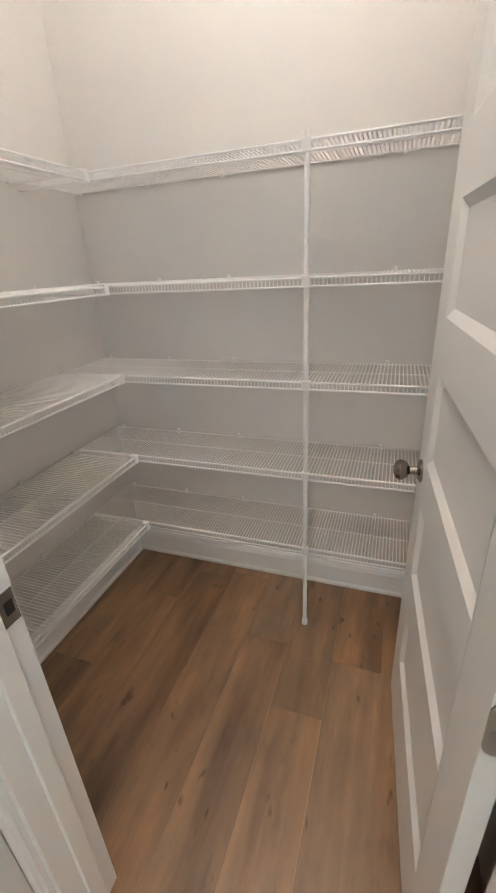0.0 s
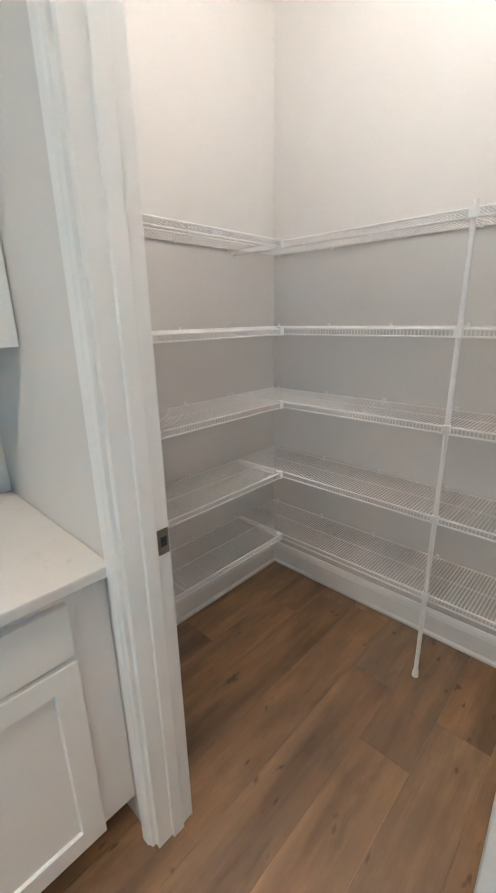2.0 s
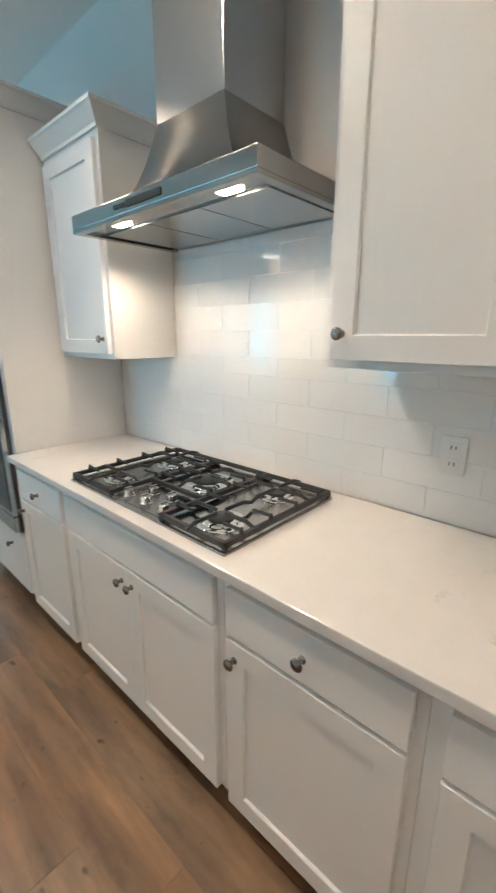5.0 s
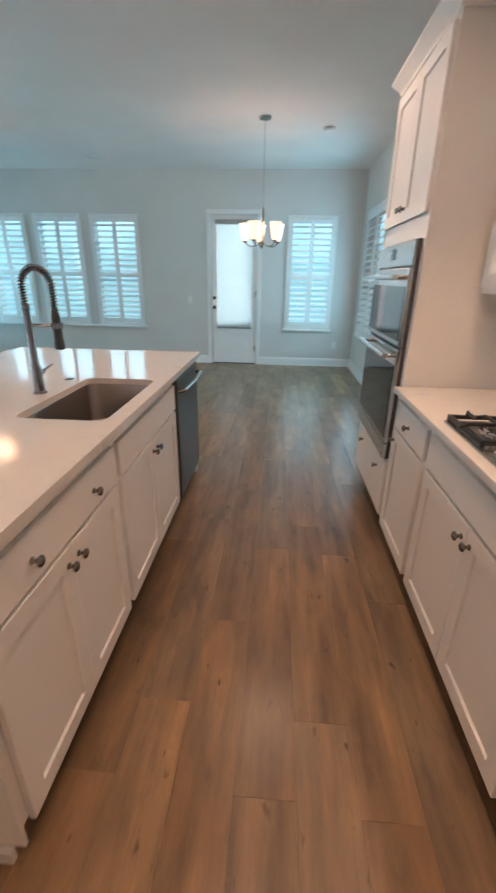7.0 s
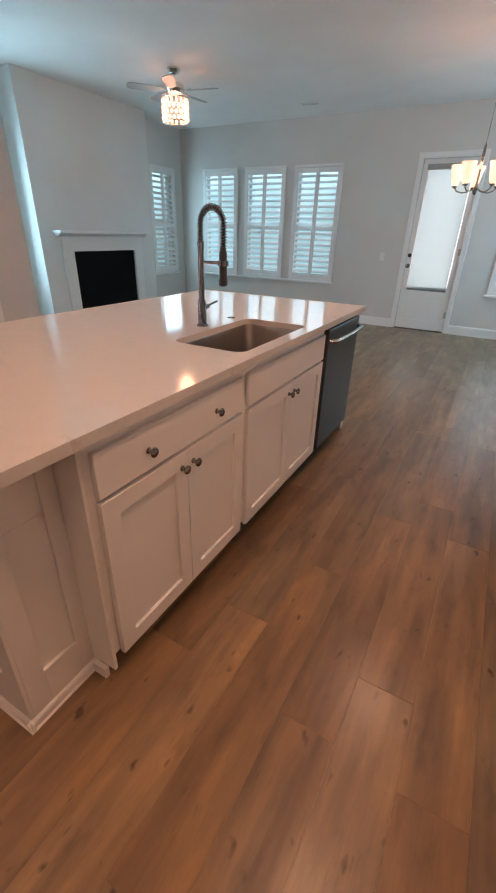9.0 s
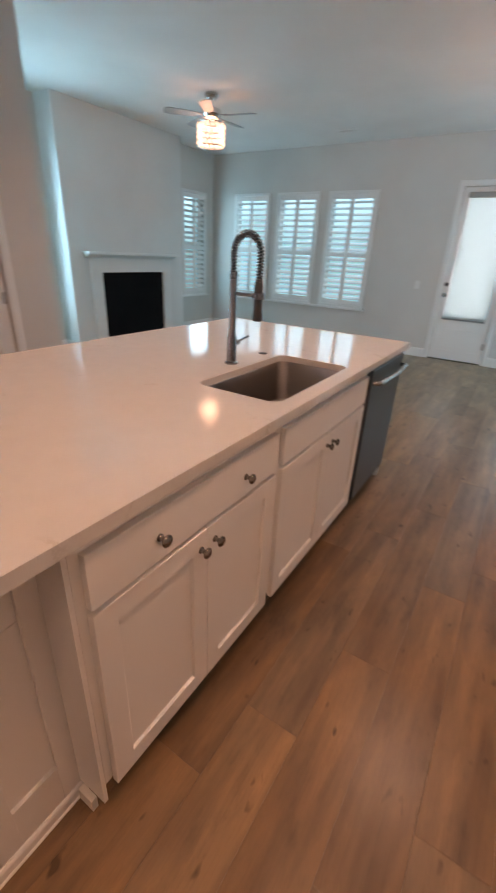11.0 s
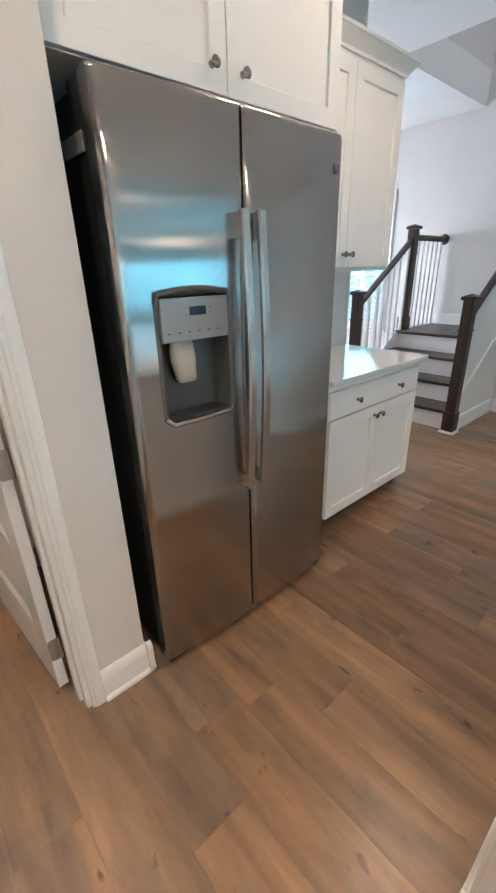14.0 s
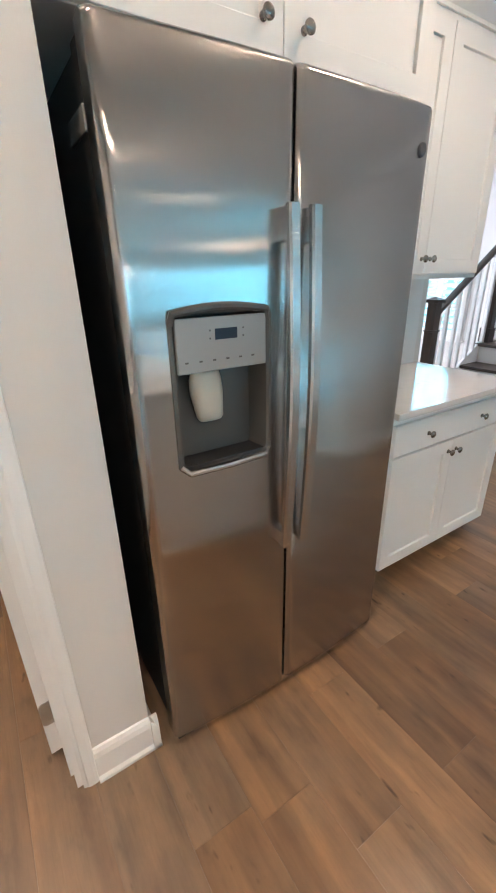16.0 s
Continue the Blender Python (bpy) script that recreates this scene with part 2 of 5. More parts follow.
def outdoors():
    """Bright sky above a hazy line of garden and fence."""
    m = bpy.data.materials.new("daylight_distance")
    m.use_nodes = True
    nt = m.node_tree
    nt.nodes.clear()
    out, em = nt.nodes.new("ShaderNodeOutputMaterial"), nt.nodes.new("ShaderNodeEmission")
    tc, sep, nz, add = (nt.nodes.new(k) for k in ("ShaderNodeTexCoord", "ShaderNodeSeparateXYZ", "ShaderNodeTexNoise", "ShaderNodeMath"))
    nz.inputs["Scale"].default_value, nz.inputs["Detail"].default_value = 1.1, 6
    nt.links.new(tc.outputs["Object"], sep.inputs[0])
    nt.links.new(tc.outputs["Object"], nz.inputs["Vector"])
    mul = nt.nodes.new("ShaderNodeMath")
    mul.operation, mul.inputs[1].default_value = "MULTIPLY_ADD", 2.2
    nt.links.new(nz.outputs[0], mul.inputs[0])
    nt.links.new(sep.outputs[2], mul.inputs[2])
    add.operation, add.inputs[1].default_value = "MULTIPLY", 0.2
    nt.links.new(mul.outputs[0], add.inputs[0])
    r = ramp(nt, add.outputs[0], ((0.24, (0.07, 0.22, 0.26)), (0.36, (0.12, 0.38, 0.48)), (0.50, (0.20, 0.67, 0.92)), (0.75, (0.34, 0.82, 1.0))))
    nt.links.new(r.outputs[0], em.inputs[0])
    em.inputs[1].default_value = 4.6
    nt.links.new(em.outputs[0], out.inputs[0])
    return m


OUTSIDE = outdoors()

# ---------------------------------------------------------------- mesh helpers


def box(bm, x0, x1, y0, y1, z0, z1, bevel=0.0, m=None):
    """A box, its edges eased by bevel."""
    x0, x1, y0, y1, z0, z1 = min(x0, x1), max(x0, x1), min(y0, y1), max(y0, y1), min(z0, z1), max(z0, z1)
    v = [bm.verts.new(p) for p in ((x0, y0, z0), (x1, y0, z0), (x1, y1, z0), (x0, y1, z0), (x0, y0, z1), (x1, y0, z1), (x1, y1, z1), (x0, y1, z1))]
    f = [bm.faces.new([v[i] for i in q]) for q in ((3, 2, 1, 0), (4, 5, 6, 7), (0, 1, 5, 4), (1, 2, 6, 5), (2, 3, 7, 6), (3, 0, 4, 7))]
    if bevel:
        edges = list({e for q in f for e in q.edges})
        r = bmesh.ops.bevel(bm, geom=edges, offset=bevel, segments=2, affect="EDGES", profile=0.6)
        v = list({w for q in r["faces"] for w in q.verts} | {w for w in v if w.is_valid})
    if m:
        bmesh.ops.transform(bm, matrix=m, verts=[w for w in v if w.is_valid])
    return v


def tube(bm, pts, r, n=8, closed=False, caps=True):
    """A round bar swept along points; r is one radius or one for each point."""
    pts = [Vector(p) for p in pts]
    rs = r if isinstance(r, (list, tuple)) else [r] * len(pts)
    rings, ref = [], None
    for i, p in enumerate(pts):
        a = pts[(i - 1) % len(pts)] if closed or i else p
        c = pts[(i + 1) % len(pts)] if closed or i < len(pts) - 1 else p
        d = (c - a).normalized()
        if ref is None:
            ref = Vector((0, 0, 1)) if abs(d.z) < 0.9 else Vector((1, 0, 0))
        u = d.cross(ref).normalized()
        w = u.cross(d).normalized()
        ref = w
        rings.append([bm.verts.new(p + rs[i] * (math.cos(2 * math.pi * k / n) * u + math.sin(2 * math.pi * k / n) * w)) for k in range(n)])
    for i in range(len(rings) - (0 if closed else 1)):
        s, t = rings[i], rings[(i + 1) % len(rings)]
        for k in range(n):
            bm.faces.new((s[k], t[k], t[(k + 1) % n], s[(k + 1) % n]))
    if caps and not closed:
        bm.faces.new(rings[0])
        bm.faces.new(rings[-1][::-1])


def lathe(bm, profile, n=20, m=None):
    """Turned shape about z: profile is a row of (radius, height)."""
    rings = []
    for r, z in profile:
        rings.append([bm.verts.new((r * math.cos(2 * math.pi * k / n), r * math.sin(2 * math.pi * k / n), z)) for k in range(n)] if r > 1e-5 else [bm.verts.new((0, 0, z))])
    for s, t in zip(rings, rings[1:]):
        for k in range(n):
            a = [s[k % len(s)], s[(k + 1) % n % len(s)], t[(k + 1) % n % len(t)], t[k % len(t)]]
            u = list(dict.fromkeys(a))
            if len(u) > 2:
                bm.faces.new(u)
    vs = [v for r in rings for v in r]
    if m:
        bmesh.ops.transform(bm, matrix=m, verts=vs)
    return vs


def prism(bm, outline, axis, a, b):
    """An outline of (u, v) pushed along an axis from a to b. For x: (y, z); y: (x, z); z: (x, y)."""
    def at(u, v, w):
        return {"x": (w, u, v), "y": (u, w, v), "z": (u, v, w)}[axis]
    p = [bm.verts.new(at(u, v, a)) for u, v in outline]
    q = [bm.verts.new(at(u, v, b)) for u, v in outline]
    n = len(outline)
    bm.faces.new(p)
    bm.faces.new(q[::-1])
    for i in range(n):
        bm.faces.new((p[i], q[i], q[(i + 1) % n], p[(i + 1) % n]))


def finish(bm, name, mat, smooth=False):
    bmesh.ops.recalc_face_normals(bm, faces=bm.faces[:])
    me = bpy.data.meshes.new(name)
    bm.to_mesh(me)
    bm.free()
    me.materials.append(mat)
    if smooth:
        me.polygons.foreach_set("use_smooth", [True] * len(me.polygons))
        me.set_sharp_from_angle(angle=radians(35))
    return me


def part(name, bm, mat, parent, label="", smooth=False):
    """One mesh object under a thing or a part."""
    ob = new(name, bm if isinstance(bm, bpy.types.Mesh) else finish(bm, name, mat, smooth))
    ob.parent = parent
    if label:
        tagged(ob, label)
    return ob


def thing(name, label, category, m=None, group="", kind=""):
    ob = new(name)
    ob.empty_display_size = 0.1
    if m:
        ob.matrix_world = m
    return tagged(ob, label, category, group, kind)


def solid(name, bm, mat, label, category, kind="", smooth=False, m=None, group=""):
    """A thing that is one mesh."""
    ob = new(name, finish(bm, name, mat, smooth))
    if m:
        ob.matrix_world = m
    return tagged(ob, label, category, group, kind)


def boxes(*rows, bevel=0.0):
    bm = bmesh.new()
    for r in rows:
        box(bm, *r[:6], bevel=r[6] if len(r) > 6 else bevel)
    return bm


# poses of things that stand against a wall: x runs to the beholder's right, y into the wall
def on_range(x, y, z=0):
    return pose(x, y, z, 0, 0, -90)


def on_island(x, y, z=0):
    return pose(x, y, z, 0, 0, 90)


def on_fridge_wall(x, y, z=0):
    return pose(x, y, z, 0, 0, 180)


# ---------------------------------------------------------------- structure


def wall(name, along, face, back, a0, a1, z0, z1, holes=(), mat=None, label="light greige painted plaster wall"):
    """A thick wall along x or y between face and back, with holes (a, b, low, high) through it."""
    bm = bmesh.new()
    us = sorted({a0, a1, *[h[0] for h in holes], *[h[1] for h in holes]})
    zs = sorted({z0, z1, *[h[2] for h in holes], *[h[3] for h in holes]})
    for u0, u1 in zip(us, us[1:]):
        for w0, w1 in zip(zs, zs[1:]):
            cu, cz = (u0 + u1) / 2, (w0 + w1) / 2
            if any(h[0] < cu < h[1] and h[2] < cz < h[3] for h in holes):
                continue
            if along == "x":
                box(bm, u0, u1, face, back, w0, w1)
            else:
                box(bm, face, back, u0, u1, w0, w1)
    bmesh.ops.remove_doubles(bm, verts=bm.verts[:], dist=1e-5)
    seen = {}
    for f in bm.faces:
        seen.setdefault(tuple(round(c, 4) for c in f.calc_center_median()), []).append(f)
    bmesh.ops.delete(bm, geom=[f for g in seen.values() if len(g) > 1 for f in g], context="FACES")
    return solid(name, bm, mat or WALL, label, "wall", "structure")


WZ0, WZ1 = 0.62, 2.33
FARWIN = ((-6.21, -5.47), (-5.325, -4.54), (-4.385, -3.575), (-1.175, -0.405))
DOOR_G = (-2.405, -1.655, 0.0, 2.335)
wall("wall_far", "x", YF, YF + 0.16, XL - 0.2, 0.2, 0, CH, [(a + 0.05, b - 0.05, WZ0 + 0.05, WZ1 - 0.05) for a, b in FARWIN] + [DOOR_G])
wall("wall_range", "y", 0.0, 0.16, -3.5, YF, 0, CH, [(6.5, 7.65, WZ0 + 0.05, WZ1 - 0.05)])
wall("wall_pantry_front", "x", 0.0, -0.122, -1.71, 0.0, 0, CH, [(-1.490, -0.694, 0, 2.43)])
wall("wall_pantry_back", "x", -1.37, -1.50, -2.3, 0.0, 0, CH)
wall("wall_pantry_side", "y", -1.60, -1.71, -1.37, -0.122, 0, CH)
wall("wall_fridge", "x", -0.70, -0.82, -3.86, -1.71, 0, CH)
wall("wall_left", "y", XL, XL - 0.16, -3.5, YF, 0, 5.6, [(7.27, 7.85, WZ0 + 0.05, WZ1 - 0.05), (3.79, 4.37, WZ0 + 0.05, WZ1 - 0.05), (-2.85, -2.15, WZ0 + 0.05, WZ1 - 0.05)])
# this wall's opening is added, out of view, to light the stairs
wall("wall_foyer", "x", -3.5, -3.62, XL, 0.0, 0, CH, [(-5.8, -4.2, 0.45, 2.4)])
wall("wall_closet_front", "y", -4.95, -5.07, 2.19, 3.45, 0, CH, [(2.437, 3.013, 0, 2.42)])
wall("wall_closet_side", "x", 3.45, 3.33, XL, -5.07, 0, CH)
wall("wall_closet_stair", "x", 2.19, 2.31, XL, -5.07, 0, 5.6)
wall("wall_upper_kitchen", "y", -4.97, -4.85, -1.17, 2.19, CH + 0.3, 5.6, label="white painted edge wall above the stairwell")
wall("wall_upper_landing", "x", 2.19, 2.31, -5.07, -4.85, CH + 0.3, 5.6, label="white painted wall at the head of the stairwell")
wall("wall_upper_foyer", "x", -1.17, -1.29, XL, -4.85, CH + 0.3, 5.6, label="white painted wall above the stairwell")
bm = boxes((-4.97, 0.0, -3.5, YF, CH, CH + 0.3), (XL, -4.97, -3.5, -1.17, CH, CH + 0.3), (XL, -4.97, 2.31, YF, CH, CH + 0.3))
solid("ceiling", bm, CEIL, "smooth white painted ceiling with an open stairwell", "ceiling", "structure")
bm = boxes((XL, -4.85, -1.29, 2.31, 5.6, 5.7))
solid("ceiling_stairwell", bm, CEIL, "white ceiling high above the stairwell", "ceiling", "structure")
# chimney breast
wall("wall_chimney", "y", -6.42, XL, 4.70, 6.90, 0, CH, [(5.28, 6.26, 0.16, 1.02)], mat=painted("white_wall_paint", (0.74, 0.735, 0.72), 0.7, 260, 0.15), label="white painted chimney breast wall")
solid("firebox_back", boxes((-6.70, -6.69, 5.28, 6.26, 0.16, 1.02)), FIREBOX, "black back of the firebox", "firebox", "structure")

# baseboards, each a moulded strip with a shoe
BASE = ((0, 0), (0.026, 0), (0.026, 0.012), (0.018, 0.022), (0.016, 0.10), (0.012, 0.118), (0.006, 0.13), (0, 0.133))


def baseboard(along, face, side, a, b, z=0.0):
    bm = bmesh.new()
    prism(bm, [(face + side * u, z + w) for u, w in BASE], along, a, b)
    solid("baseboard", bm, TRIM, "white moulded wooden baseboard", "baseboard", "structure")


for row in (("x", YF, -1, XL, -2.48), ("x", YF, -1, -1.58, 0.0), ("y", 0.0, -1, 3.77, YF - 0.026), ("x", -1.37, 1, -1.60, 0.0), ("y", 0.0, -1, -1.344, -0.122),
            ("x", -0.122, -1, -0.64, -0.026), ("x", 0.0, 1, -1.736, -1.533), ("y", -1.71, -1, -0.62, 0.026), ("y", XL, 1, 6.90, YF - 0.026), ("y", XL, 1, 3.45, 4.70), ("x", 4.70, -1, XL + 0.026, -6.42),
            ("y", -6.42, 1, 4.674, 4.83), ("y", -6.42, 1, 6.60, 6.926), ("x", 6.90, 1, XL + 0.026, -6.42), ("y", -4.95, 1, 2.164, 2.365), ("y", -4.95, 1, 3.085, 3.476), ("x", 3.45, 1, XL + 0.026, -4.95),
            ("y", -5.95, 1, -0.284, 2.164), ("x", 2.19, -1, -5.95, -4.924), ("x", -0.31, 1, -5.924, -5.06), ("y", XL, 1, -3.474, -1.49), ("x", -3.5, 1, XL + 0.026, -3.86), ("y", -1.60, 1, -1.344, -0.95), ("y", XL, 1, -1.40, -0.302, 0.7502)):
    baseboard(*row)


# windows with plantation shutters
def louver_mesh(w):
    bm = bmesh.new()
    prism(bm, [(-0.043, 0.0), (-0.022, 0.0055), (0.022, 0.0055), (0.043, 0.0), (0.022, -0.0055), (-0.022, -0.0055)], "x", 0, w)
    bmesh.ops.rotate(bm, verts=bm.verts[:], cent=(0, 0, 0), matrix=Matrix.Rotation(radians(34), 3, "X"))
    return finish(bm, "louver", SHUT)


def shutter_window(name, m, w, z0, z1, sill=True, wall_t=0.16):
    """A window in its opening: glass and frame behind two shutter leaves with tilted slats."""
    win = thing(name, "white window with closed plantation shutters and half-open slats", "window", m, kind="structure")
    f = 0.040
    part("window_frame", boxes((0, w, -0.032, -0.001, z1 - f, z1, 0.003), (0, w, -0.032, -0.001, z0, z0 + f, 0.003), (0, f, -0.032, -0.001, z0 + f, z1 - f, 0.003), (w - f, w, -0.032, -0.001, z0 + f, z1 - f, 0.003)), TRIM, win)
    part("sash", boxes((0.052, w - 0.052, 0.07, 0.11, (z0 + z1) / 2 - 0.025, (z0 + z1) / 2 + 0.025), (0.052, 0.09, 0.07, 0.11, z0 + 0.052, z1 - 0.052), (w - 0.09, w - 0.052, 0.07, 0.11, z0 + 0.052, z1 - 0.052)), TRIM, win)
    g = part("pane", boxes((0.052, w - 0.052, 0.088, 0.093, z0 + 0.052, z1 - 0.052)), GLASS, win)
    g.visible_shadow = False
    if sill:
        part("window_sill", boxes((-0.03, w + 0.03, -0.055, -0.001, z0 - 0.03, z0 - 0.001, 0.004)), TRIM, win)
    iw = (w - 2 * f) / 2
    zm = z0 + 0.06 + (z1 - z0 - 0.12) * 0.47
    for k in (0, 1):
        a = f + k * iw
        st, lo, hi = 0.036, z0 + f + 0.004, z1 - f - 0.004
        leaf = part("shutter", boxes((a + 0.002, a + st, -0.027, -0.002, lo, hi, 0.002), (a + iw - st, a + iw - 0.002, -0.027, -0.002, lo, hi, 0.002), (a + st, a + iw - st, -0.027, -0.002, lo, lo + 0.07, 0.002),
                               (a + st, a + iw - st, -0.027, -0.002, hi - 0.07, hi, 0.002), (a + st, a + iw - st, -0.027, -0.002, zm - 0.03, zm + 0.03, 0.002)), SHUT, win)
        lm = louver_mesh(iw - 2 * st - 0.004)
        for b0, b1 in ((lo + 0.07, zm - 0.03), (zm + 0.03, hi - 0.07)):
            n = max(1, round((b1 - b0) / 0.082))
            for i in range(n):
                s = new("louver", lm)
                s.parent = leaf
                s.location = (a + st + 0.002, -0.0145, b0 + (i + 0.5) * (b1 - b0) / n)
    return win


for i, (a, b) in enumerate(FARWIN):
    shutter_window("window_%d" % (i + 1), pose(a, YF, 0), b - a, WZ0, WZ1, sill=i == 3)
solid("window_sill", boxes((-6.25, -3.54, YF - 0.06, YF - 0.001, WZ0 - 0.032, WZ0 - 0.002, 0.004)), TRIM, "long white painted sill under three windows", "sill", "structure")
shutter_window("window_5", on_range(0.0, 7.70), 1.25, WZ0, WZ1)
shutter_window("window_6", on_island(XL, 7.22), 0.68, WZ0, WZ1)
shutter_window("window_8", on_island(XL, 3.74), 0.68, WZ0, WZ1)
shutter_window("window_7", on_island(XL, -2.90), 0.80, WZ0, WZ1)
# out-of-view glazing, added only to frame the foyer fill lamp
FG = thing("window_9", "unseen glazed entry window added to light the stairs", "window", kind="structure")
part("window_frame", boxes((-5.799, -5.74, -3.615, -3.585, 0.451, 2.399, 0.003), (-4.26, -4.201, -3.615, -3.585, 0.451, 2.399, 0.003), (-5.74, -4.26, -3.615, -3.585, 0.451, 0.51, 0.003), (-5.74, -4.26, -3.615, -3.585, 2.34, 2.399, 0.003), (-5.03, -4.97, -3.615, -3.585, 0.51, 2.34, 0.003)), TRIM, FG)
for x in (-5.74, -4.97):
    pane = part("pane", boxes((x, x + 0.71, -3.603, -3.598, 0.51, 2.34)), GLASS, FG)
    pane.visible_shadow = False
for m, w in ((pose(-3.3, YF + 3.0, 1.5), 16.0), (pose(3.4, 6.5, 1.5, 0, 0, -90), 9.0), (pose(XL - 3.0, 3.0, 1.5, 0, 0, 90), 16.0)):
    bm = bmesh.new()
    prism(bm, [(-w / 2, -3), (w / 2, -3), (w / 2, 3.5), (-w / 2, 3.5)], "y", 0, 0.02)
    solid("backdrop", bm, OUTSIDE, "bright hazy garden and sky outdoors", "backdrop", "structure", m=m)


# doors
def panel_leaf(bm, w, h, t, rows, stile=0.115):
    """A moulded door leaf in x 0..w, y 0..t, with panels sunk on both faces. rows: (low, high)."""
    box(bm, 0, stile, 0, t, 0, h, 0.002)
    box(bm, w - stile, w, 0, t, 0, h, 0.002)
    zs = [0] + [z for r in rows for z in r] + [h]
    for a, b in zip(zs[::2], zs[1::2]):
        box(bm, stile, w - stile, 0, t, a, b)
    for a, b in rows:
        for s in (0, 1):
            sunk = math.copysign(0.011, t)
            y0, y1 = (0.0, sunk) if s == 0 else (t, t - sunk)
            e = 0.020
            o = [(stile, a), (w - stile, a), (w - stile, b), (stile, b)]
            i = [(stile + e, a + e), (w - stile - e, a + e), (w - stile - e, b - e), (stile + e, b - e)]
            ov = [bm.verts.new((x, y0, z)) for x, z in o]
            iv = [bm.verts.new((x, y1, z)) for x, z in i]
            for k in range(4):
                bm.faces.new((ov[k], ov[(k + 1) % 4], iv[(k + 1) % 4], iv[k]))
            bm.faces.new(iv)


SIX = [(0.25 + 0.352 * k, 0.25 + 0.352 * k + 0.225) for k in range(6)]


def door_knob(parent, m, mat=None):
    bm = bmesh.new()
    lathe(bm, [(0, 0), (0.031, 0), (0.031, 0.005), (0.026, 0.009), (0.012, 0.012), (0.011, 0.030), (0.020, 0.036), (0.027, 0.046), (0.028, 0.056), (0.022, 0.066), (0.010, 0.071), (0, 0.072)], 24)
    ob = part("door_knob", bm, mat or NICKEL, parent, "satin nickel round knob", True)
    ob.matrix_local = m
    return ob


def hinge(parent, m):
    bm = bmesh.new()
    prism(bm, [(u, w) for u, w in ((0, -0.047), (0, 0.047), (-0.022, 0.047), (-0.030, 0.043), (-0.034, 0.034), (-0.034, -0.034), (-0.030, -0.043), (-0.022, -0.047))], "y", -0.0015, 0.0015)
    tube(bm, [(0.004, 0, -0.047), (0.004, 0, 0.047)], 0.006, 10)
    for s, t in ((-0.012, 0.03), (-0.027, 0.0), (-0.012, -0.03)):
        lathe(bm, [(0, 0), (0.0035, 0), (0.003, 0.0012), (0, 0.0012)], 8, pose(s, -0.0015, t, 90))
    ob = part("hinge", bm, HINGE, parent, "satin nickel butt hinge", True)
    ob.matrix_local = m
    return ob


def casing(name, m, w, h, cw=0.068):
    """Moulded trim round an opening 0..w, 0..h; it stands out towards -y."""
    prof = [(0, 0), (0, -0.011), (0.010, -0.0135), (0.014, -0.017), (cw - 0.012, -0.018), (cw - 0.003, -0.016), (cw, -0.012), (cw, 0)]
    tr = thing(name, "white moulded door casing", "door trim", m, kind="structure")
    for s in (-1, 1):
        bm = bmesh.new()
        prism(bm, [((-0.004 - u if s < 0 else w + 0.004 + u), v) for u, v in prof], "z", 0, h + 0.004)
        part("casing_leg", bm, TRIM, tr)
    bm = bmesh.new()
    prism(bm, [(v, h + 0.0045 + u) for u, v in prof], "x", -0.004 - cw, w + 0.004 + cw)
    part("casing_head", bm, TRIM, tr)
    return tr


# pantry door: opening x -1.462 .. -0.712 in the wall at y = 0
casing("trim", pose(-0.700, 0.0, 0, 0, 0, 180), 0.784, 2.424, 0.046)
jamb = thing("trim", "white door jamb with stops round the pantry opening", "door trim", kind="structure")
part("jamb_side", boxes((-0.7125, -0.6945, -0.1215, -0.0005, 0, 2.41), (-0.7235, -0.7125, -0.082, -0.045, 0, 2.41, 0.002)), TRIM, jamb)
part("jamb_side", boxes((-1.4895, -1.4715, -0.1215, -0.0005, 0, 2.41), (-1.4715, -1.4605, -0.082, -0.045, 0, 2.41, 0.002)), TRIM, jamb)
part("jamb_head", boxes((-1.4895, -0.6945, -0.1215, -0.0005, 2.41, 2.4295)), TRIM, jamb)
bm = boxes((-0.7150, -0.7128, -0.118, -0.084, 0.915, 0.980, 0.0008))
part("strike_plate", bm, NICKEL, jamb, "satin nickel strike plate")
part("latch_hole", boxes((-0.7157, -0.7151, -0.112, -0.096, 0.935, 0.960)), BLACK, jamb)
D1 = thing("door_1", "white six-panel pantry door standing open", "door", pose(-1.4225, -0.140, 0.012, 0, 0, -86), kind="structure")
bm = bmesh.new()
panel_leaf(bm, 0.745, 2.39, -0.035, SIX)
part("door_leaf", bm, TRIM, D1)
door_knob(D1, pose(0.685, 0.0, 0.905, -90))
door_knob(D1, pose(0.685, -0.035, 0.905, 90))
part("latch_plate", boxes((0.7452, 0.7465, -0.029, -0.006, 0.87, 0.93)), NICKEL, D1)
for hz in (0.18, 0.905, 1.62, 2.2):
    hinge(D1, pose(-0.0018, -0.034, hz, 0, 0, -90))

# closet door in the wall at x = -4.95, facing the kitchen
casing("trim", on_island(-4.95, 2.437), 0.576, 2.42)
D2 = thing("door_2", "white six-panel closet door, closed", "door", on_island(-4.975, 2.442, 0.008), kind="structure")
bm = bmesh.new()
panel_leaf(bm, 0.566, 2.405, 0.035, [(0.302 + 0.358 * k, 0.302 + 0.358 * k + 0.222) for k in range(6)], 0.12)
part("door_leaf", bm, TRIM, D2)
door_knob(D2, pose(0.062, 0, 0.93, 90), NICKEL)
for hz in (0.25, 0.93, 1.62, 2.2):
    hinge(D2, pose(0.564, -0.003, hz))

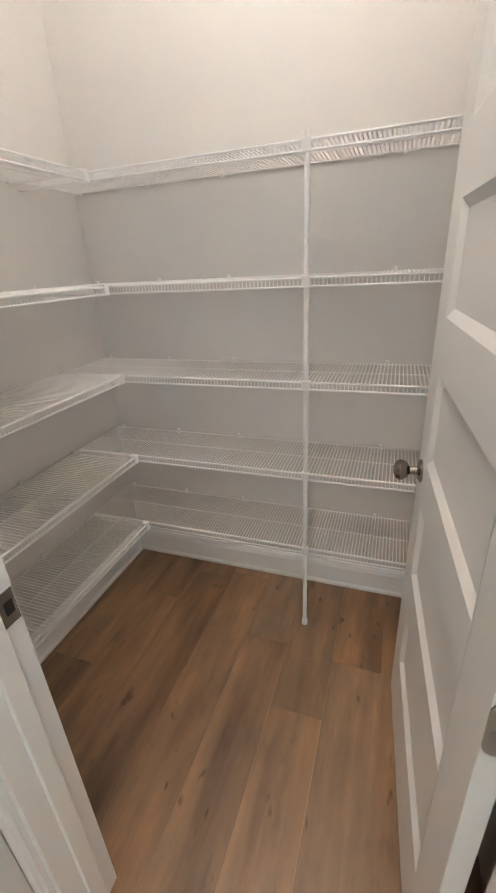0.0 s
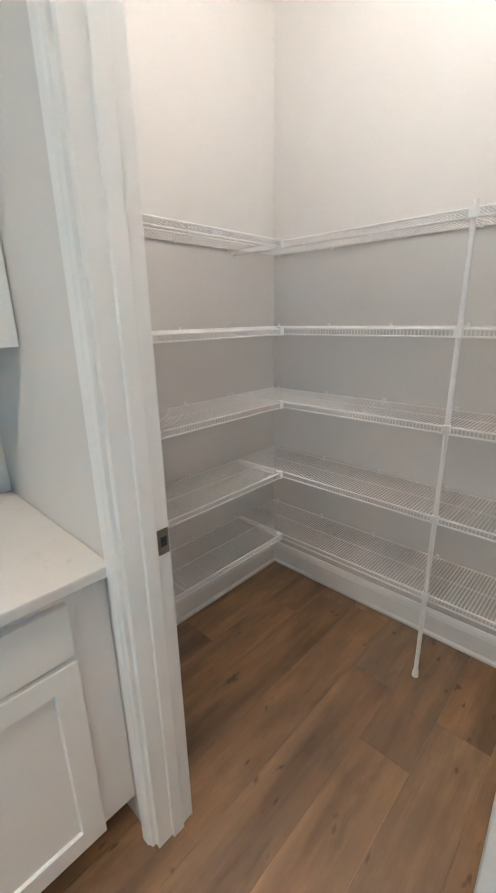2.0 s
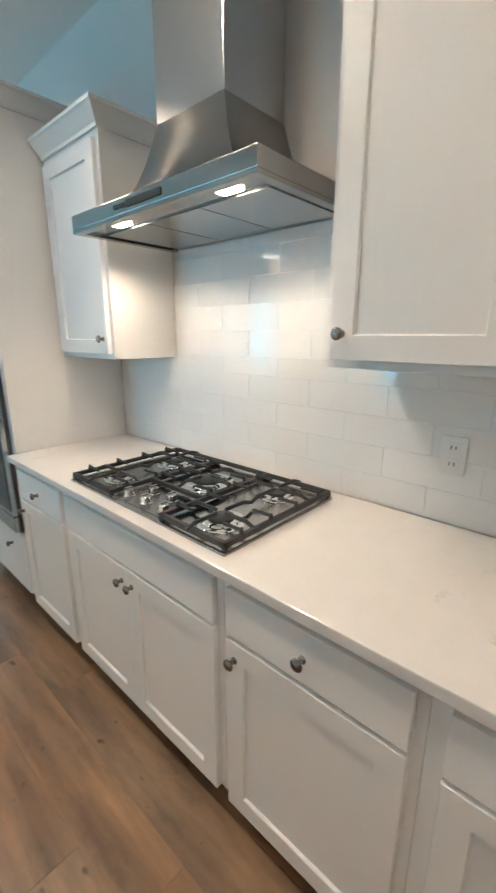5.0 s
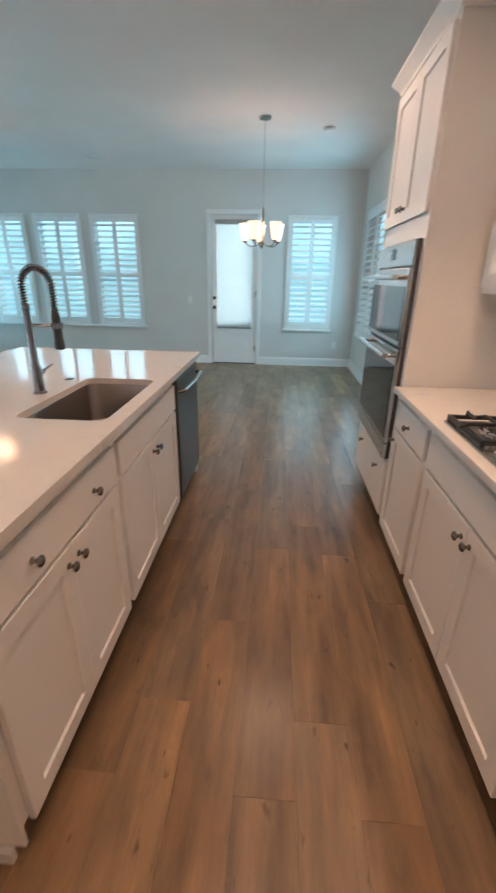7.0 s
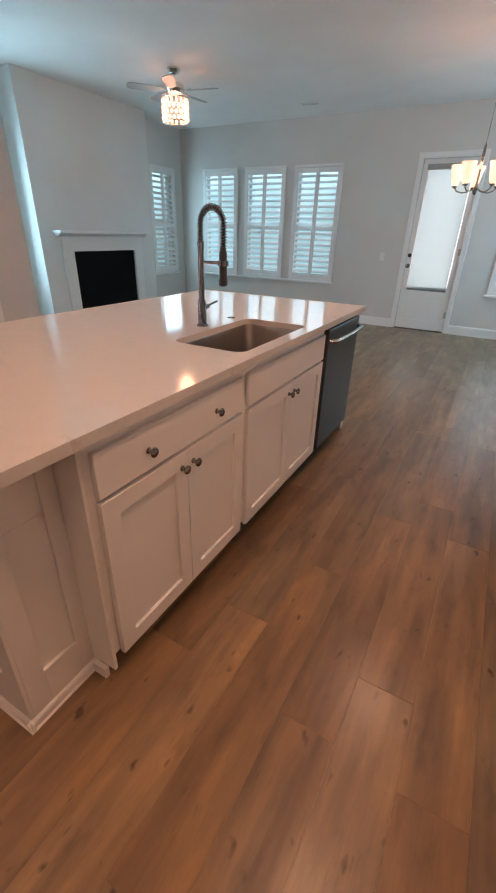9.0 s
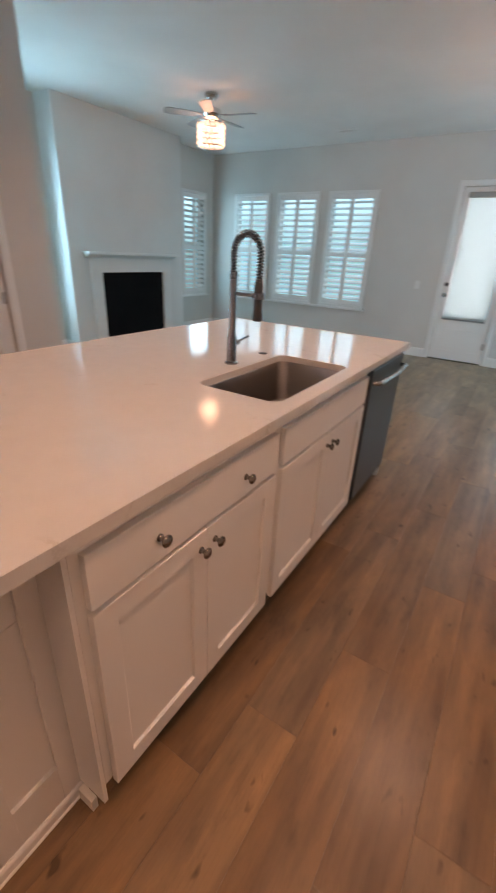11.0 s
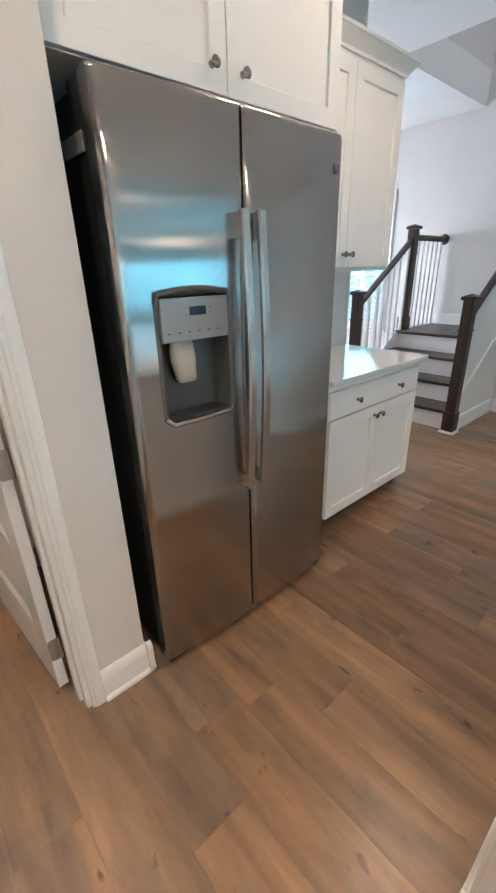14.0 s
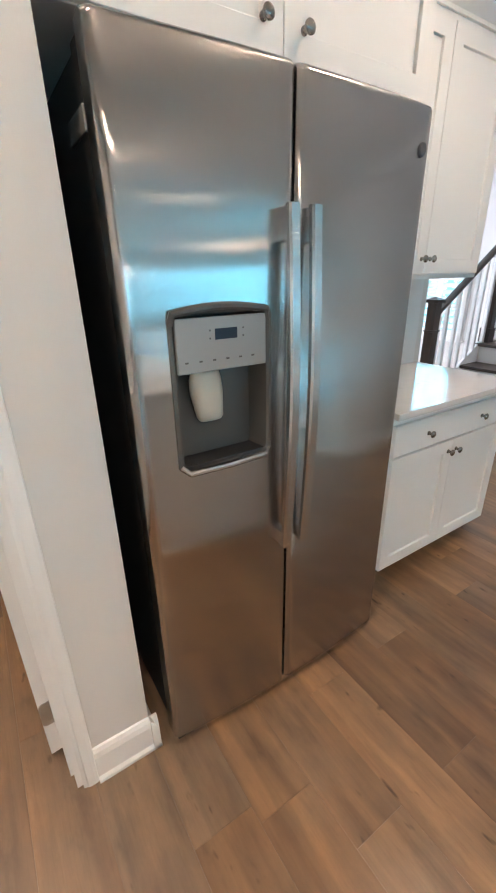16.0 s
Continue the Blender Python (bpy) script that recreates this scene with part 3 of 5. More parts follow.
# garden door in the far wall
casing("trim", pose(DOOR_G[0], YF, 0), 0.75, 2.335, 0.07)
D3 = thing("door_3", "white glazed garden door with its roller shade down", "door", pose(DOOR_G[0] + 0.005, YF + 0.02, 0.015), kind="structure")
bm = bmesh.new()
gx0, gx1, gz0, gz1 = 0.075, 0.665, 0.64, 2.23
box(bm, 0, gx0, 0, 0.044, 0, 2.315, 0.002)
box(bm, gx1, 0.74, 0, 0.044, 0, 2.315, 0.002)
box(bm, gx0, gx1, 0, 0.044, gz1, 2.315)
box(bm, gx0, gx1, 0, 0.044, 0.50, gz0)
box(bm, gx0, gx1, 0, 0.044, 0, 0.14)
box(bm, gx0, gx1, 0.012, 0.03, 0.14, 0.50)
box(bm, gx0 + 0.05, gx1 - 0.05, 0.006, 0.012, 0.19, 0.45, 0.003)
part("door_leaf", bm, TRIM, D3)
pane = part("pane", boxes((gx0, gx1, 0.018, 0.024, gz0, gz1)), GLASS, D3)
pane.visible_shadow = False
part("roller_shade", boxes((gx0 + 0.005, gx1 - 0.005, -0.012, -0.010, gz0 - 0.03, gz1 - 0.03)), CLOTH, D3, "white light-filtering roller shade")
part("shade_valance", boxes((gx0 - 0.01, gx1 + 0.01, -0.06, -0.001, gz1 - 0.045, gz1 + 0.02, 0.004)), painted("grey_valance", (0.30, 0.30, 0.29), 0.5), D3, "grey shade cassette")
part("hem_bar", boxes((gx0 + 0.003, gx1 - 0.003, -0.016, -0.006, gz0 - 0.055, gz0 - 0.03, 0.002)), painted("grey_hem", (0.25, 0.26, 0.27), 0.5), D3)
door_knob(D3, pose(0.035, 0, 0.93, 90))
bm = bmesh.new()
lathe(bm, [(0, 0), (0.029, 0), (0.029, 0.012), (0.022, 0.016), (0, 0.016)], 20)
part("deadbolt", bm, BLACK, D3, "dark deadbolt rose", True).matrix_local = pose(0.035, 0, 1.08, 90)
for hz in (0.25, 1.15, 2.05):
    hinge(D3, pose(0.742, -0.004, hz))
solid("threshold", boxes((DOOR_G[0], DOOR_G[1], YF - 0.02, YF + 0.15, 0.001, 0.014, 0.004)), painted("bronze_sill", (0.09, 0.075, 0.06), 0.5), "dark bronze door threshold", "threshold", "structure")

# ---------------------------------------------------------------- cabinets


def knob_mesh():
    bm = bmesh.new()
    lathe(bm, [(0, 0), (0.010, 0), (0.010, 0.003), (0.0065, 0.006), (0.006, 0.013), (0.010, 0.017), (0.0155, 0.021), (0.016, 0.025), (0.012, 0.029), (0.005, 0.031), (0, 0.031)], 18, pose(0, 0, 0, 90))
    return finish(bm, "knob", NICKEL, True)


KNOB = knob_mesh()


def knob(parent, x, y, z):
    ob = part("knob", KNOB, None, parent)
    ob.location = (x, y, z)
    tagged(ob, "round satin nickel knob")


def shaker_door(parent, x0, x1, z0, z1, knobs=(), rail=0.060):
    """A door with a flat panel sunk in a square frame; its face lies at y = -0.02."""
    bm = bmesh.new()
    a, b, e = -0.02, -0.001, 0.002

    def ring(i, y):
        return [bm.verts.new((x, y, z)) for x, z in ((x0 + i, z0 + i), (x1 - i, z0 + i), (x1 - i, z1 - i), (x0 + i, z1 - i))]
    rows = [ring(0, b), ring(0, a + e), ring(e * 0.3, a + e * 0.3), ring(e, a), ring(rail - 0.0015, a), ring(rail, a + 0.0012), ring(rail + 0.0012, a + 0.0095), ring(rail + 0.003, a + 0.0105)]
    for p, q in zip(rows, rows[1:]):
        for k in range(4):
            bm.faces.new((p[k], p[(k + 1) % 4], q[(k + 1) % 4], q[k]))
    bm.faces.new(rows[0][::-1])
    bm.faces.new(rows[-1])
    d = part("cabinet_door", bm, CAB, parent)
    for kx, kz in knobs:
        knob(d, kx, a, kz)
    return d


def drawer_front(parent, x0, x1, z0, z1, knobs=()):
    d = part("drawer_front", boxes((x0, x1, -0.02, -0.001, z0, z1, 0.0035)), CAB, parent)
    for kx in knobs:
        knob(d, kx, -0.02, (z0 + z1) / 2 - 0.005)
    return d


DZ0, DZ1, BZ0, BZ1 = 0.708, 0.848, 0.113, 0.694


def base_unit(m, w, doors, drawer_knobs=0, knob_side=-1, label="white shaker base cabinet with satin nickel knobs", x0=0.024, depth=0.605, x_right=None, low=BZ0):
    c = thing("base_cabinet", label, "cabinet", m, "kitchen base cabinets")
    part("body", boxes((0, w, 0.0, depth, 0.113, 0.883, 0.001)), CAB, c)
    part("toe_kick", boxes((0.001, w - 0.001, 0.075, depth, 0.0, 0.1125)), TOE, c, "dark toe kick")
    x1 = w - (x_right or x0)
    n = drawer_knobs
    drawer_front(c, x0, x1, DZ0, DZ1, [] if not n else ([w / 2] if n == 1 else [x0 + (x1 - x0) * 0.26, x0 + (x1 - x0) * 0.74]))
    kz = 0.640
    if doors == 1:
        shaker_door(c, x0, x1, BZ0, BZ1, [(x0 + 0.03 if knob_side < 0 else x1 - 0.03, kz)])
    else:
        mid = (x0 + x1) / 2
        shaker_door(c, x0, mid - 0.0015, low, BZ1, [(mid - 0.031, kz)])
        shaker_door(c, mid + 0.0015, x1, low, BZ1, [(mid + 0.031, kz)])
    return c


CROWN = ((0, 0), (0.010, 0), (0.012, 0.012), (0.020, 0.022), (0.038, 0.042), (0.050, 0.056), (0.056, 0.061), (0.056, 0.074), (0, 0.074))
CROWN_UP = 0.026      # what the bodies rise above their nominal tops to meet the crown


def crown(parent, w, depth, z, ends=(True, True), y0=-0.001):
    """Crown moulding round the top of a cabinet: mitred front run and returns."""
    bm = bmesh.new()
    rows = []
    l, r = (1 if ends[0] else 0), (1 if ends[1] else 0)
    for u, v in CROWN:
        pts = []
        if l:
            pts.append((-u, depth, z + v))
        pts += [(-u * l, y0 - u, z + v), (w + u * r, y0 - u, z + v)]
        if r:
            pts.append((w + u, depth, z + v))
        rows.append([bm.verts.new(p) for p in pts])
    for a, b in zip(rows, rows[1:] + rows[:1]):
        for k in range(len(a) - 1):
            bm.faces.new((a[k], a[k + 1], b[k + 1], b[k]))
    for k in (0, -1):
        bm.faces.new([q[k] for q in rows])
    part("crown_moulding", bm, CAB, parent)


def upper_unit(m, w, z0, z1, doors, knob_side=-1, depth=0.325, ends=(False, False), label="white shaker wall cabinet with crown moulding", x0=0.022, kz=None, x_right=None, koff=0.031, gap=0.022):
    c = thing("wall_cabinet", label, "cabinet", m, "kitchen wall cabinets")
    z1 += CROWN_UP
    part("body", boxes((0, w, 0.0, depth, z0, z1, 0.001)), CAB, c)
    kz = kz or z0 + 0.085
    x1, lo, hi = w - (x_right or x0), z0 + gap, z1 - 0.03
    if doors == 1:
        shaker_door(c, x0, x1, lo, hi, [(x0 + 0.03 if knob_side < 0 else x1 - 0.03, kz)])
    else:
        mid = (x0 + x1) / 2
        shaker_door(c, x0, mid - 0.0015, lo, hi, [(mid - koff, kz)])
        shaker_door(c, mid + 0.0015, x1, lo, hi, [(mid + koff, kz)])
    crown(c, w, depth, z1, ends)
    return c


# range wall, from the pantry corner towards the dining end
base_unit(on_range(-0.61, 0.955), 0.953, 2, 2, x0=0.037, x_right=0.100)
base_unit(on_range(-0.61, 1.488), 0.532, 1, 1)
base_unit(on_range(-0.61, 2.412), 0.922, 2, 0, label="white shaker cabinet under the cooktop")
base_unit(on_range(-0.61, 2.918), 0.504, 1, 1, label="narrow white shaker base cabinet beside the oven tower")
UB, UT = 1.388, 2.245
upper_unit(on_range(-0.325, 0.935), 0.930, UB, UT + 0.10, 2, x0=0.028, x_right=0.098)
upper_unit(on_range(-0.325, 1.388), 0.452, UB, UT + 0.10, 1, -1, ends=(True, False))
upper_unit(on_range(-0.325, 2.915), 0.485, UB - 0.02, UT - 0.05, 1, 1, ends=(False, True))

# countertop with eased edges
solid("countertop", boxes((-0.655, -0.0105, 0.002, 2.918, 0.884, 0.914, 0.004)), QUARTZ, "white quartz countertop with faint brown veins", "countertop")

# oven tower
T = thing("oven_tower", "tall white shaker oven cabinet with crown moulding", "cabinet", on_range(-0.61, 3.765))
W = 0.84
part("body", boxes((0, W, 0, 0.605, 0.113, 2.386, 0.001)), CAB, T)
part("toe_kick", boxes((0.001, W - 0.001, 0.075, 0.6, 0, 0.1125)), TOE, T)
d = drawer_front(T, 0.02, W - 0.02, 0.135, 0.465)
for kx in (0.2, 0.64):
    knob(d, kx, -0.02, 0.375)
shaker_door(T, 0.02, W / 2 - 0.0015, 1.705, 2.360, [(W / 2 - 0.035, 1.765)])
shaker_door(T, W / 2 + 0.0015, W - 0.02, 1.705, 2.360, [(W / 2 + 0.035, 1.765)])
crown(T, W, 0.605, 2.386, (True, True))
OV = thing("double_oven", "stainless steel built-in double wall oven with black glass doors", "oven", on_range(-0.612, 3.765))
ox0, ox1 = 0.04, W - 0.04
part("oven_body", boxes((ox0, ox1, -0.020, -0.001, 0.485, 1.60)), DARKSTEEL, OV)
part("control_panel", boxes((ox0, ox1, -0.034, -0.0205, 1.485, 1.598, 0.004)), STEEL_V, OV, "steel control panel")
part("display", boxes((0.39, 0.47, -0.036, -0.0345, 1.52, 1.575)), SCREEN, OV)
for z0, z1 in ((1.105, 1.475), (0.580, 1.09)):
    dr = part("oven_door", boxes((ox0, ox1, -0.042, -0.0205, z0, z1, 0.004)), STEEL_V, OV, "steel oven door")
    part("oven_window", boxes((ox0 + 0.018, ox1 - 0.018, -0.0445, -0.0425, z0 + 0.025, z1 - 0.085)), DARKGLASS, dr, "black glass window")
    bm = bmesh.new()
    tube(bm, [(ox0 + 0.05, -0.09, z1 - 0.042), (ox1 - 0.05, -0.09, z1 - 0.042)], 0.014, 12)
    for hx in (ox0 + 0.08, ox1 - 0.08):
        tube(bm, [(hx, -0.042, z1 - 0.042), (hx, -0.09, z1 - 0.042)], 0.010, 10)
    part("handle", bm, STEEL_V, dr, "steel bar handle", True)
part("apron", boxes((ox0, ox1, -0.040, -0.0205, 0.49, 0.572, 0.004)), STEEL_V, OV, "steel apron below the oven")

# fridge wall cabinets
base_unit(on_fridge_wall(-2.862, -0.095), 0.93, 2, 2, label="white shaker base cabinet standing beside the fridge")
solid("countertop", boxes((-3.822, -2.862, -0.688, -0.05, 0.884, 0.914, 0.004)), QUARTZ, "short white quartz countertop beside the fridge", "countertop")
upper_unit(on_fridge_wall(-2.862, -0.375), 0.91, 1.405, 2.32, 2, depth=0.323, ends=(False, True), label="white shaker wall cabinet beside the fridge")
c = upper_unit(on_fridge_wall(-1.714, -0.09), 1.126, 1.905, 2.52, 2, depth=0.605, ends=(False, True), label="wide white shaker cabinet above the fridge", kz=1.973, koff=0.06, gap=0.003)
part("side_panel", boxes((1.104, 1.126, -0.02, 0.605, 0.0, 1.9045)), CAB, c)
solid("backsplash", boxes((-3.80, -2.862, -0.699, -0.689, 0.914, 1.415)), TILE, "white glazed backsplash behind the short counter", "backsplash", "structure")

# ---------------------------------------------------------------- island
IX = -1.855
base_unit(on_island(IX, 1.352), 0.79, 2, 2, label="white shaker island cabinet with wide drawer", x0=0.022, low=0.102)
base_unit(on_island(IX, 2.143), 0.92, 2, 0, label="white shaker island sink cabinet", depth=0.035, low=0.102)
E1 = thing("island_panelling", "white panelled ends and back of the kitchen island", "island")
x1, y0, y1 = -1.955, 1.10, 1.351
part("core", boxes((-2.76, x1 - 0.012, y0 + 0.012, y1, 0, 0.8835)), CAB, E1)
part("front_frame", boxes((x1 - 0.0115, x1, y0 + 0.012, y0 + 0.075, 0, 0.8835, 0.001), (x1 - 0.0115, x1, y1 - 0.06, y1, 0, 0.8835, 0.001), (x1 - 0.0115, x1, y0 + 0.075, y1 - 0.06, 0, 0.173, 0.001), (x1 - 0.0115, x1, y0 + 0.075, y1 - 0.06, 0.80, 0.8835, 0.001)), CAB, E1)
part("panel_joint", boxes((x1 - 0.0118, x1 - 0.0095, y0 + 0.075, y1 - 0.06, 0.672, 0.676)), CAB, E1)
fr = [(-2.76, -2.69), (-2.40, -2.33), (x1 - 0.075, x1)]
part("end_frame", boxes(*[(a, b, y0, y0 + 0.0115, 0, 0.8835, 0.001) for a, b in fr], *[(a[1], b[0], y0, y0 + 0.0115, 0, 0.20, 0.001) for a, b in zip(fr, fr[1:])], *[(a[1], b[0], y0, y0 + 0.0115, 0.80, 0.8835, 0.001) for a, b in zip(fr, fr[1:])]), CAB, E1)
bm = bmesh.new()
prism(bm, [(x1 + u * 0.6, w * 0.28) for u, w in BASE], "y", y0 - 0.0155, y1)
prism(bm, [(y0 - u * 0.6, w * 0.28) for u, w in BASE], "x", -2.76, x1 + 0.0155)
part("base_trim", bm, TRIM, E1)
part("filler", boxes((x1, IX + 0.001, y1 - 0.012, y1 - 0.0005, 0.0455, 0.8835), (x1 + 0.016, IX - 0.03, y1 - 0.03, y1 - 0.013, 0.0, 0.045)), CAB, E1)
part("back_panel", boxes((-2.76, -2.742, 1.352, 3.73, 0, 0.8835)), CAB, E1)
part("end_panel", boxes((-2.741, IX, 3.675, 3.73, 0, 0.8835, 0.001)), CAB, E1)


def rounded_rect(x0, x1, y0, y1, r, n=6):
    pts = []
    for cx, cy, a in ((x1 - r, y1 - r, 0), (x0 + r, y1 - r, 90), (x0 + r, y0 + r, 180), (x1 - r, y0 + r, 270)):
        for k in range(n + 1):
            t = radians(a + 90 * k / n)
            pts.append((cx + r * math.cos(t), cy + r * math.sin(t)))
    return pts


SK = (-2.255, -1.895, 2.205, 2.885)     # sink opening
bm = bmesh.new()
outer = rounded_rect(-3.165, -1.82, 1.084, 3.775, 0.012, 3)
inner = rounded_rect(*SK, 0.05)
rings = {}
for z in (0.884, 0.914):
    for tag, loop, off in (("o", outer, 0), ("i", inner, 0)):
        rings[tag, z] = [bm.verts.new((x, y, z)) for x, y in loop]
for tag in "oi":
    a, b = rings[tag, 0.884], rings[tag, 0.914]
    for k in range(len(a)):
        bm.faces.new((a[k], a[(k + 1) % len(a)], b[(k + 1) % len(a)], b[k]))
for z in (0.884, 0.914):
    es = []
    for tag in "oi":
        r = rings[tag, z]
        es += [bm.edges.get((r[k], r[(k + 1) % len(r)])) for k in range(len(r))]
    bmesh.ops.triangle_fill(bm, edges=es, use_beauty=True)
bm.normal_update()
top = [e for e in bm.edges if all(abs(v.co.z - 0.914) < 1e-5 for v in e.verts) and sorted(abs(f.normal.z) > 0.5 for f in e.link_faces) == [False, True]]
bmesh.ops.bevel(bm, geom=top, offset=0.0035, segments=2, affect="EDGES", profile=0.6)
solid("island_countertop", bm, QUARTZ, "large white quartz island countertop with sink cutout", "countertop")

# sink bowl
SN = thing("sink", "undermount brushed stainless steel single bowl sink", "sink")
bm = bmesh.new()
loops = []
for inset, z, r in ((-0.02, 0.8835, 0.06), (-0.003, 0.8835, 0.052), (0.0, 0.876, 0.05), (0.006, 0.72, 0.055), (0.014, 0.695, 0.06), (0.035, 0.680, 0.06), (0.12, 0.676, 0.05)):
    loops.append([bm.verts.new((x, y, z)) for x, y in rounded_rect(SK[0] + inset, SK[1] - inset, SK[2] + inset, SK[3] - inset, r)])
for a, b in zip(loops, loops[1:]):
    for k in range(len(a)):
        bm.faces.new((a[k], a[(k + 1) % len(a)], b[(k + 1) % len(a)], b[k]))
bm.faces.new(loops[-1])
part("bowl", bm, SINKSTEEL, SN, smooth=True)
bm = bmesh.new()
lathe(bm, [(0, 0.002), (0.022, 0.002), (0.026, 0.006), (0.045, 0.006), (0.048, 0.001), (0.048, -0.002)], 24, pose(-2.09, 2.55, 0.678))
part("drain", bm, CHROME, SN, smooth=True)

FAUCET = metal("polished_nickel", (0.30, 0.30, 0.31), 0.2, (1, 1, 1), 0.0)

# spring faucet
FX, FY = -2.335, 2.555
F = thing("faucet", "satin nickel spring-neck pull-down kitchen faucet", "faucet", pose(FX, FY, 0.914))
bm = bmesh.new()
lathe(bm, [(0, 0), (0.030, 0), (0.030, 0.006), (0.024, 0.010), (0.022, 0.012), (0.022, 0.115), (0.018, 0.125), (0.0155, 0.13), (0.0155, 0.36), (0.018, 0.362), (0.018, 0.385), (0.011, 0.39), (0, 0.39)], 20)
part("stem", bm, FAUCET, F, smooth=True)
R0, ZC = 0.064, 0.455
arc = [(0, 0, 0.385), (0, 0, 0.43)] + [(R0 - R0 * math.cos(a), 0, ZC + R0 * 1.15 * math.sin(a)) for a in np.linspace(0, math.pi, 17)] + [(2 * R0, 0, 0.40), (2 * R0 - 0.002, 0, 0.35)]
bm = bmesh.new()
tube(bm, arc, 0.0075, 8)
part("hose", bm, BLACK, F, "dark hose inside the spring", True)
bm = bmesh.new()
vp = [Vector(p) for p in arc]
seg = [(b - a).length for a, b in zip(vp, vp[1:])]
total, pitch = sum(seg), 0.0115
turns = int(total / pitch)
coil = []
for k in range(turns * 8 + 1):
    s, i = total * k / (turns * 8), 0
    while i < len(seg) - 1 and s > seg[i]:
        s -= seg[i]
        i += 1
    p, dv = vp[i].lerp(vp[i + 1], min(1, s / seg[i])), (vp[i + 1] - vp[i]).normalized()
    side, up = Vector((0, 1, 0)), Vector((0, 1, 0)).cross(dv)
    a = 2 * math.pi * k / 8
    coil.append(p + 0.0135 * (math.cos(a) * side + math.sin(a) * up))
tube(bm, coil, 0.0029, 5)
part("spring", bm, FAUCET, F, "coiled nickel spring", True)
bm = bmesh.new()
lathe(bm, [(0, 0.37), (0.012, 0.37), (0.015, 0.355), (0.0185, 0.34), (0.0185, 0.25), (0.022, 0.225), (0.022, 0.205), (0.017, 0.20), (0, 0.20)], 18, pose(2 * R0 - 0.002, 0, 0))
part("spray_head", bm, painted("dark_spray_head", (0.05, 0.048, 0.046), 0.3), F, "dark pull-down spray head", True)
bm = bmesh.new()
tube(bm, [(0.01, 0, 0.30), (2 * R0 - 0.024, 0, 0.30)], 0.007, 8)
lathe(bm, [(0.0205, -0.012), (0.026, -0.012), (0.026, 0.012), (0.0205, 0.012), (0.0205, -0.012)], 18, pose(2 * R0 - 0.002, 0, 0.30))
part("docking_arm", bm, FAUCET, F, smooth=True)
bm = bmesh.new()
tube(bm, [(0.0, 0.018, 0.085), (0.0, 0.05, 0.088)], 0.012, 12)
tube(bm, [(0, 0.045, 0.088), (0.0, 0.075, 0.096), (0.0, 0.135, 0.104)], [0.007, 0.006, 0.005], 8)
part("lever", bm, FAUCET, F, "side lever handle", True)
bm = bmesh.new()
lathe(bm, [(0, 0.004), (0.012, 0.004), (0.021, 0.003), (0.023, 0.0), ], 18)
solid("sink_button", bm, BLACK, "small dark disposal air switch on the counter", "switch", smooth=True, m=pose(-2.335, 2.835, 0.9142))

# dishwasher
DW = thing("dishwasher", "stainless steel dishwasher with a bar handle", "dishwasher", on_island(IX, 3.066))
part("tub", boxes((0.004, 0.604, 0.0, 0.57, 0.10, 0.875)), BLACK, DW)
part("kick_plate", boxes((0.004, 0.604, 0.05, 0.57, 0.0, 0.0995)), BLACK, DW, "black kick plate")
part("door", boxes((0.005, 0.603, -0.028, -0.001, 0.108, 0.868, 0.006)), DARKSTEEL, DW, "brushed steel door")
bm = bmesh.new()
tube(bm, [(0.03, -0.028, 0.80), (0.045, -0.062, 0.803), (0.30, -0.075, 0.805), (0.563, -0.062, 0.803), (0.578, -0.028, 0.80)], 0.012, 10)
part("handle", bm, STEEL, DW, "curved steel bar handle", True)

# ---------------------------------------------------------------- cooktop and hood
CT = thing("cooktop", "stainless steel gas cooktop with black cast-iron grates", "cooktop", on_range(-0.612, 2.345, 0.9145))
CW, CD = 0.86, 0.53
part("tray", boxes((0, CW, 0, CD, 0, 0.010, 0.004), (0.02, CW - 0.02, 0.02, CD - 0.02, 0.0098, 0.0115)), STEEL, CT, "steel tray")
burners = ((0.145, 0.13, 0.035), (0.145, 0.40, 0.045), (0.43, 0.33, 0.062), (0.715, 0.13, 0.045), (0.715, 0.40, 0.035))
for bx, by, br in burners:
    bm = bmesh.new()
    lathe(bm, [(br * 1.75, 0.0), (br * 1.7, 0.003), (br * 1.35, 0.004), (br * 1.25, 0.010), (br * 1.1, 0.012), (0, 0.012)], 24, pose(bx, by, 0.0115))
    b_ = part("burner", bm, CHROME, CT, "polished burner base", True)
    bm = bmesh.new()
    lathe(bm, [(0, 0.020), (br * 0.8, 0.020), (br * 0.92, 0.017), (br * 0.92, 0.0125), (0, 0.0125)], 24, pose(bx, by, 0.0115))
    part("burner_cap", bm, BLACK, b_, "black burner cap", True)
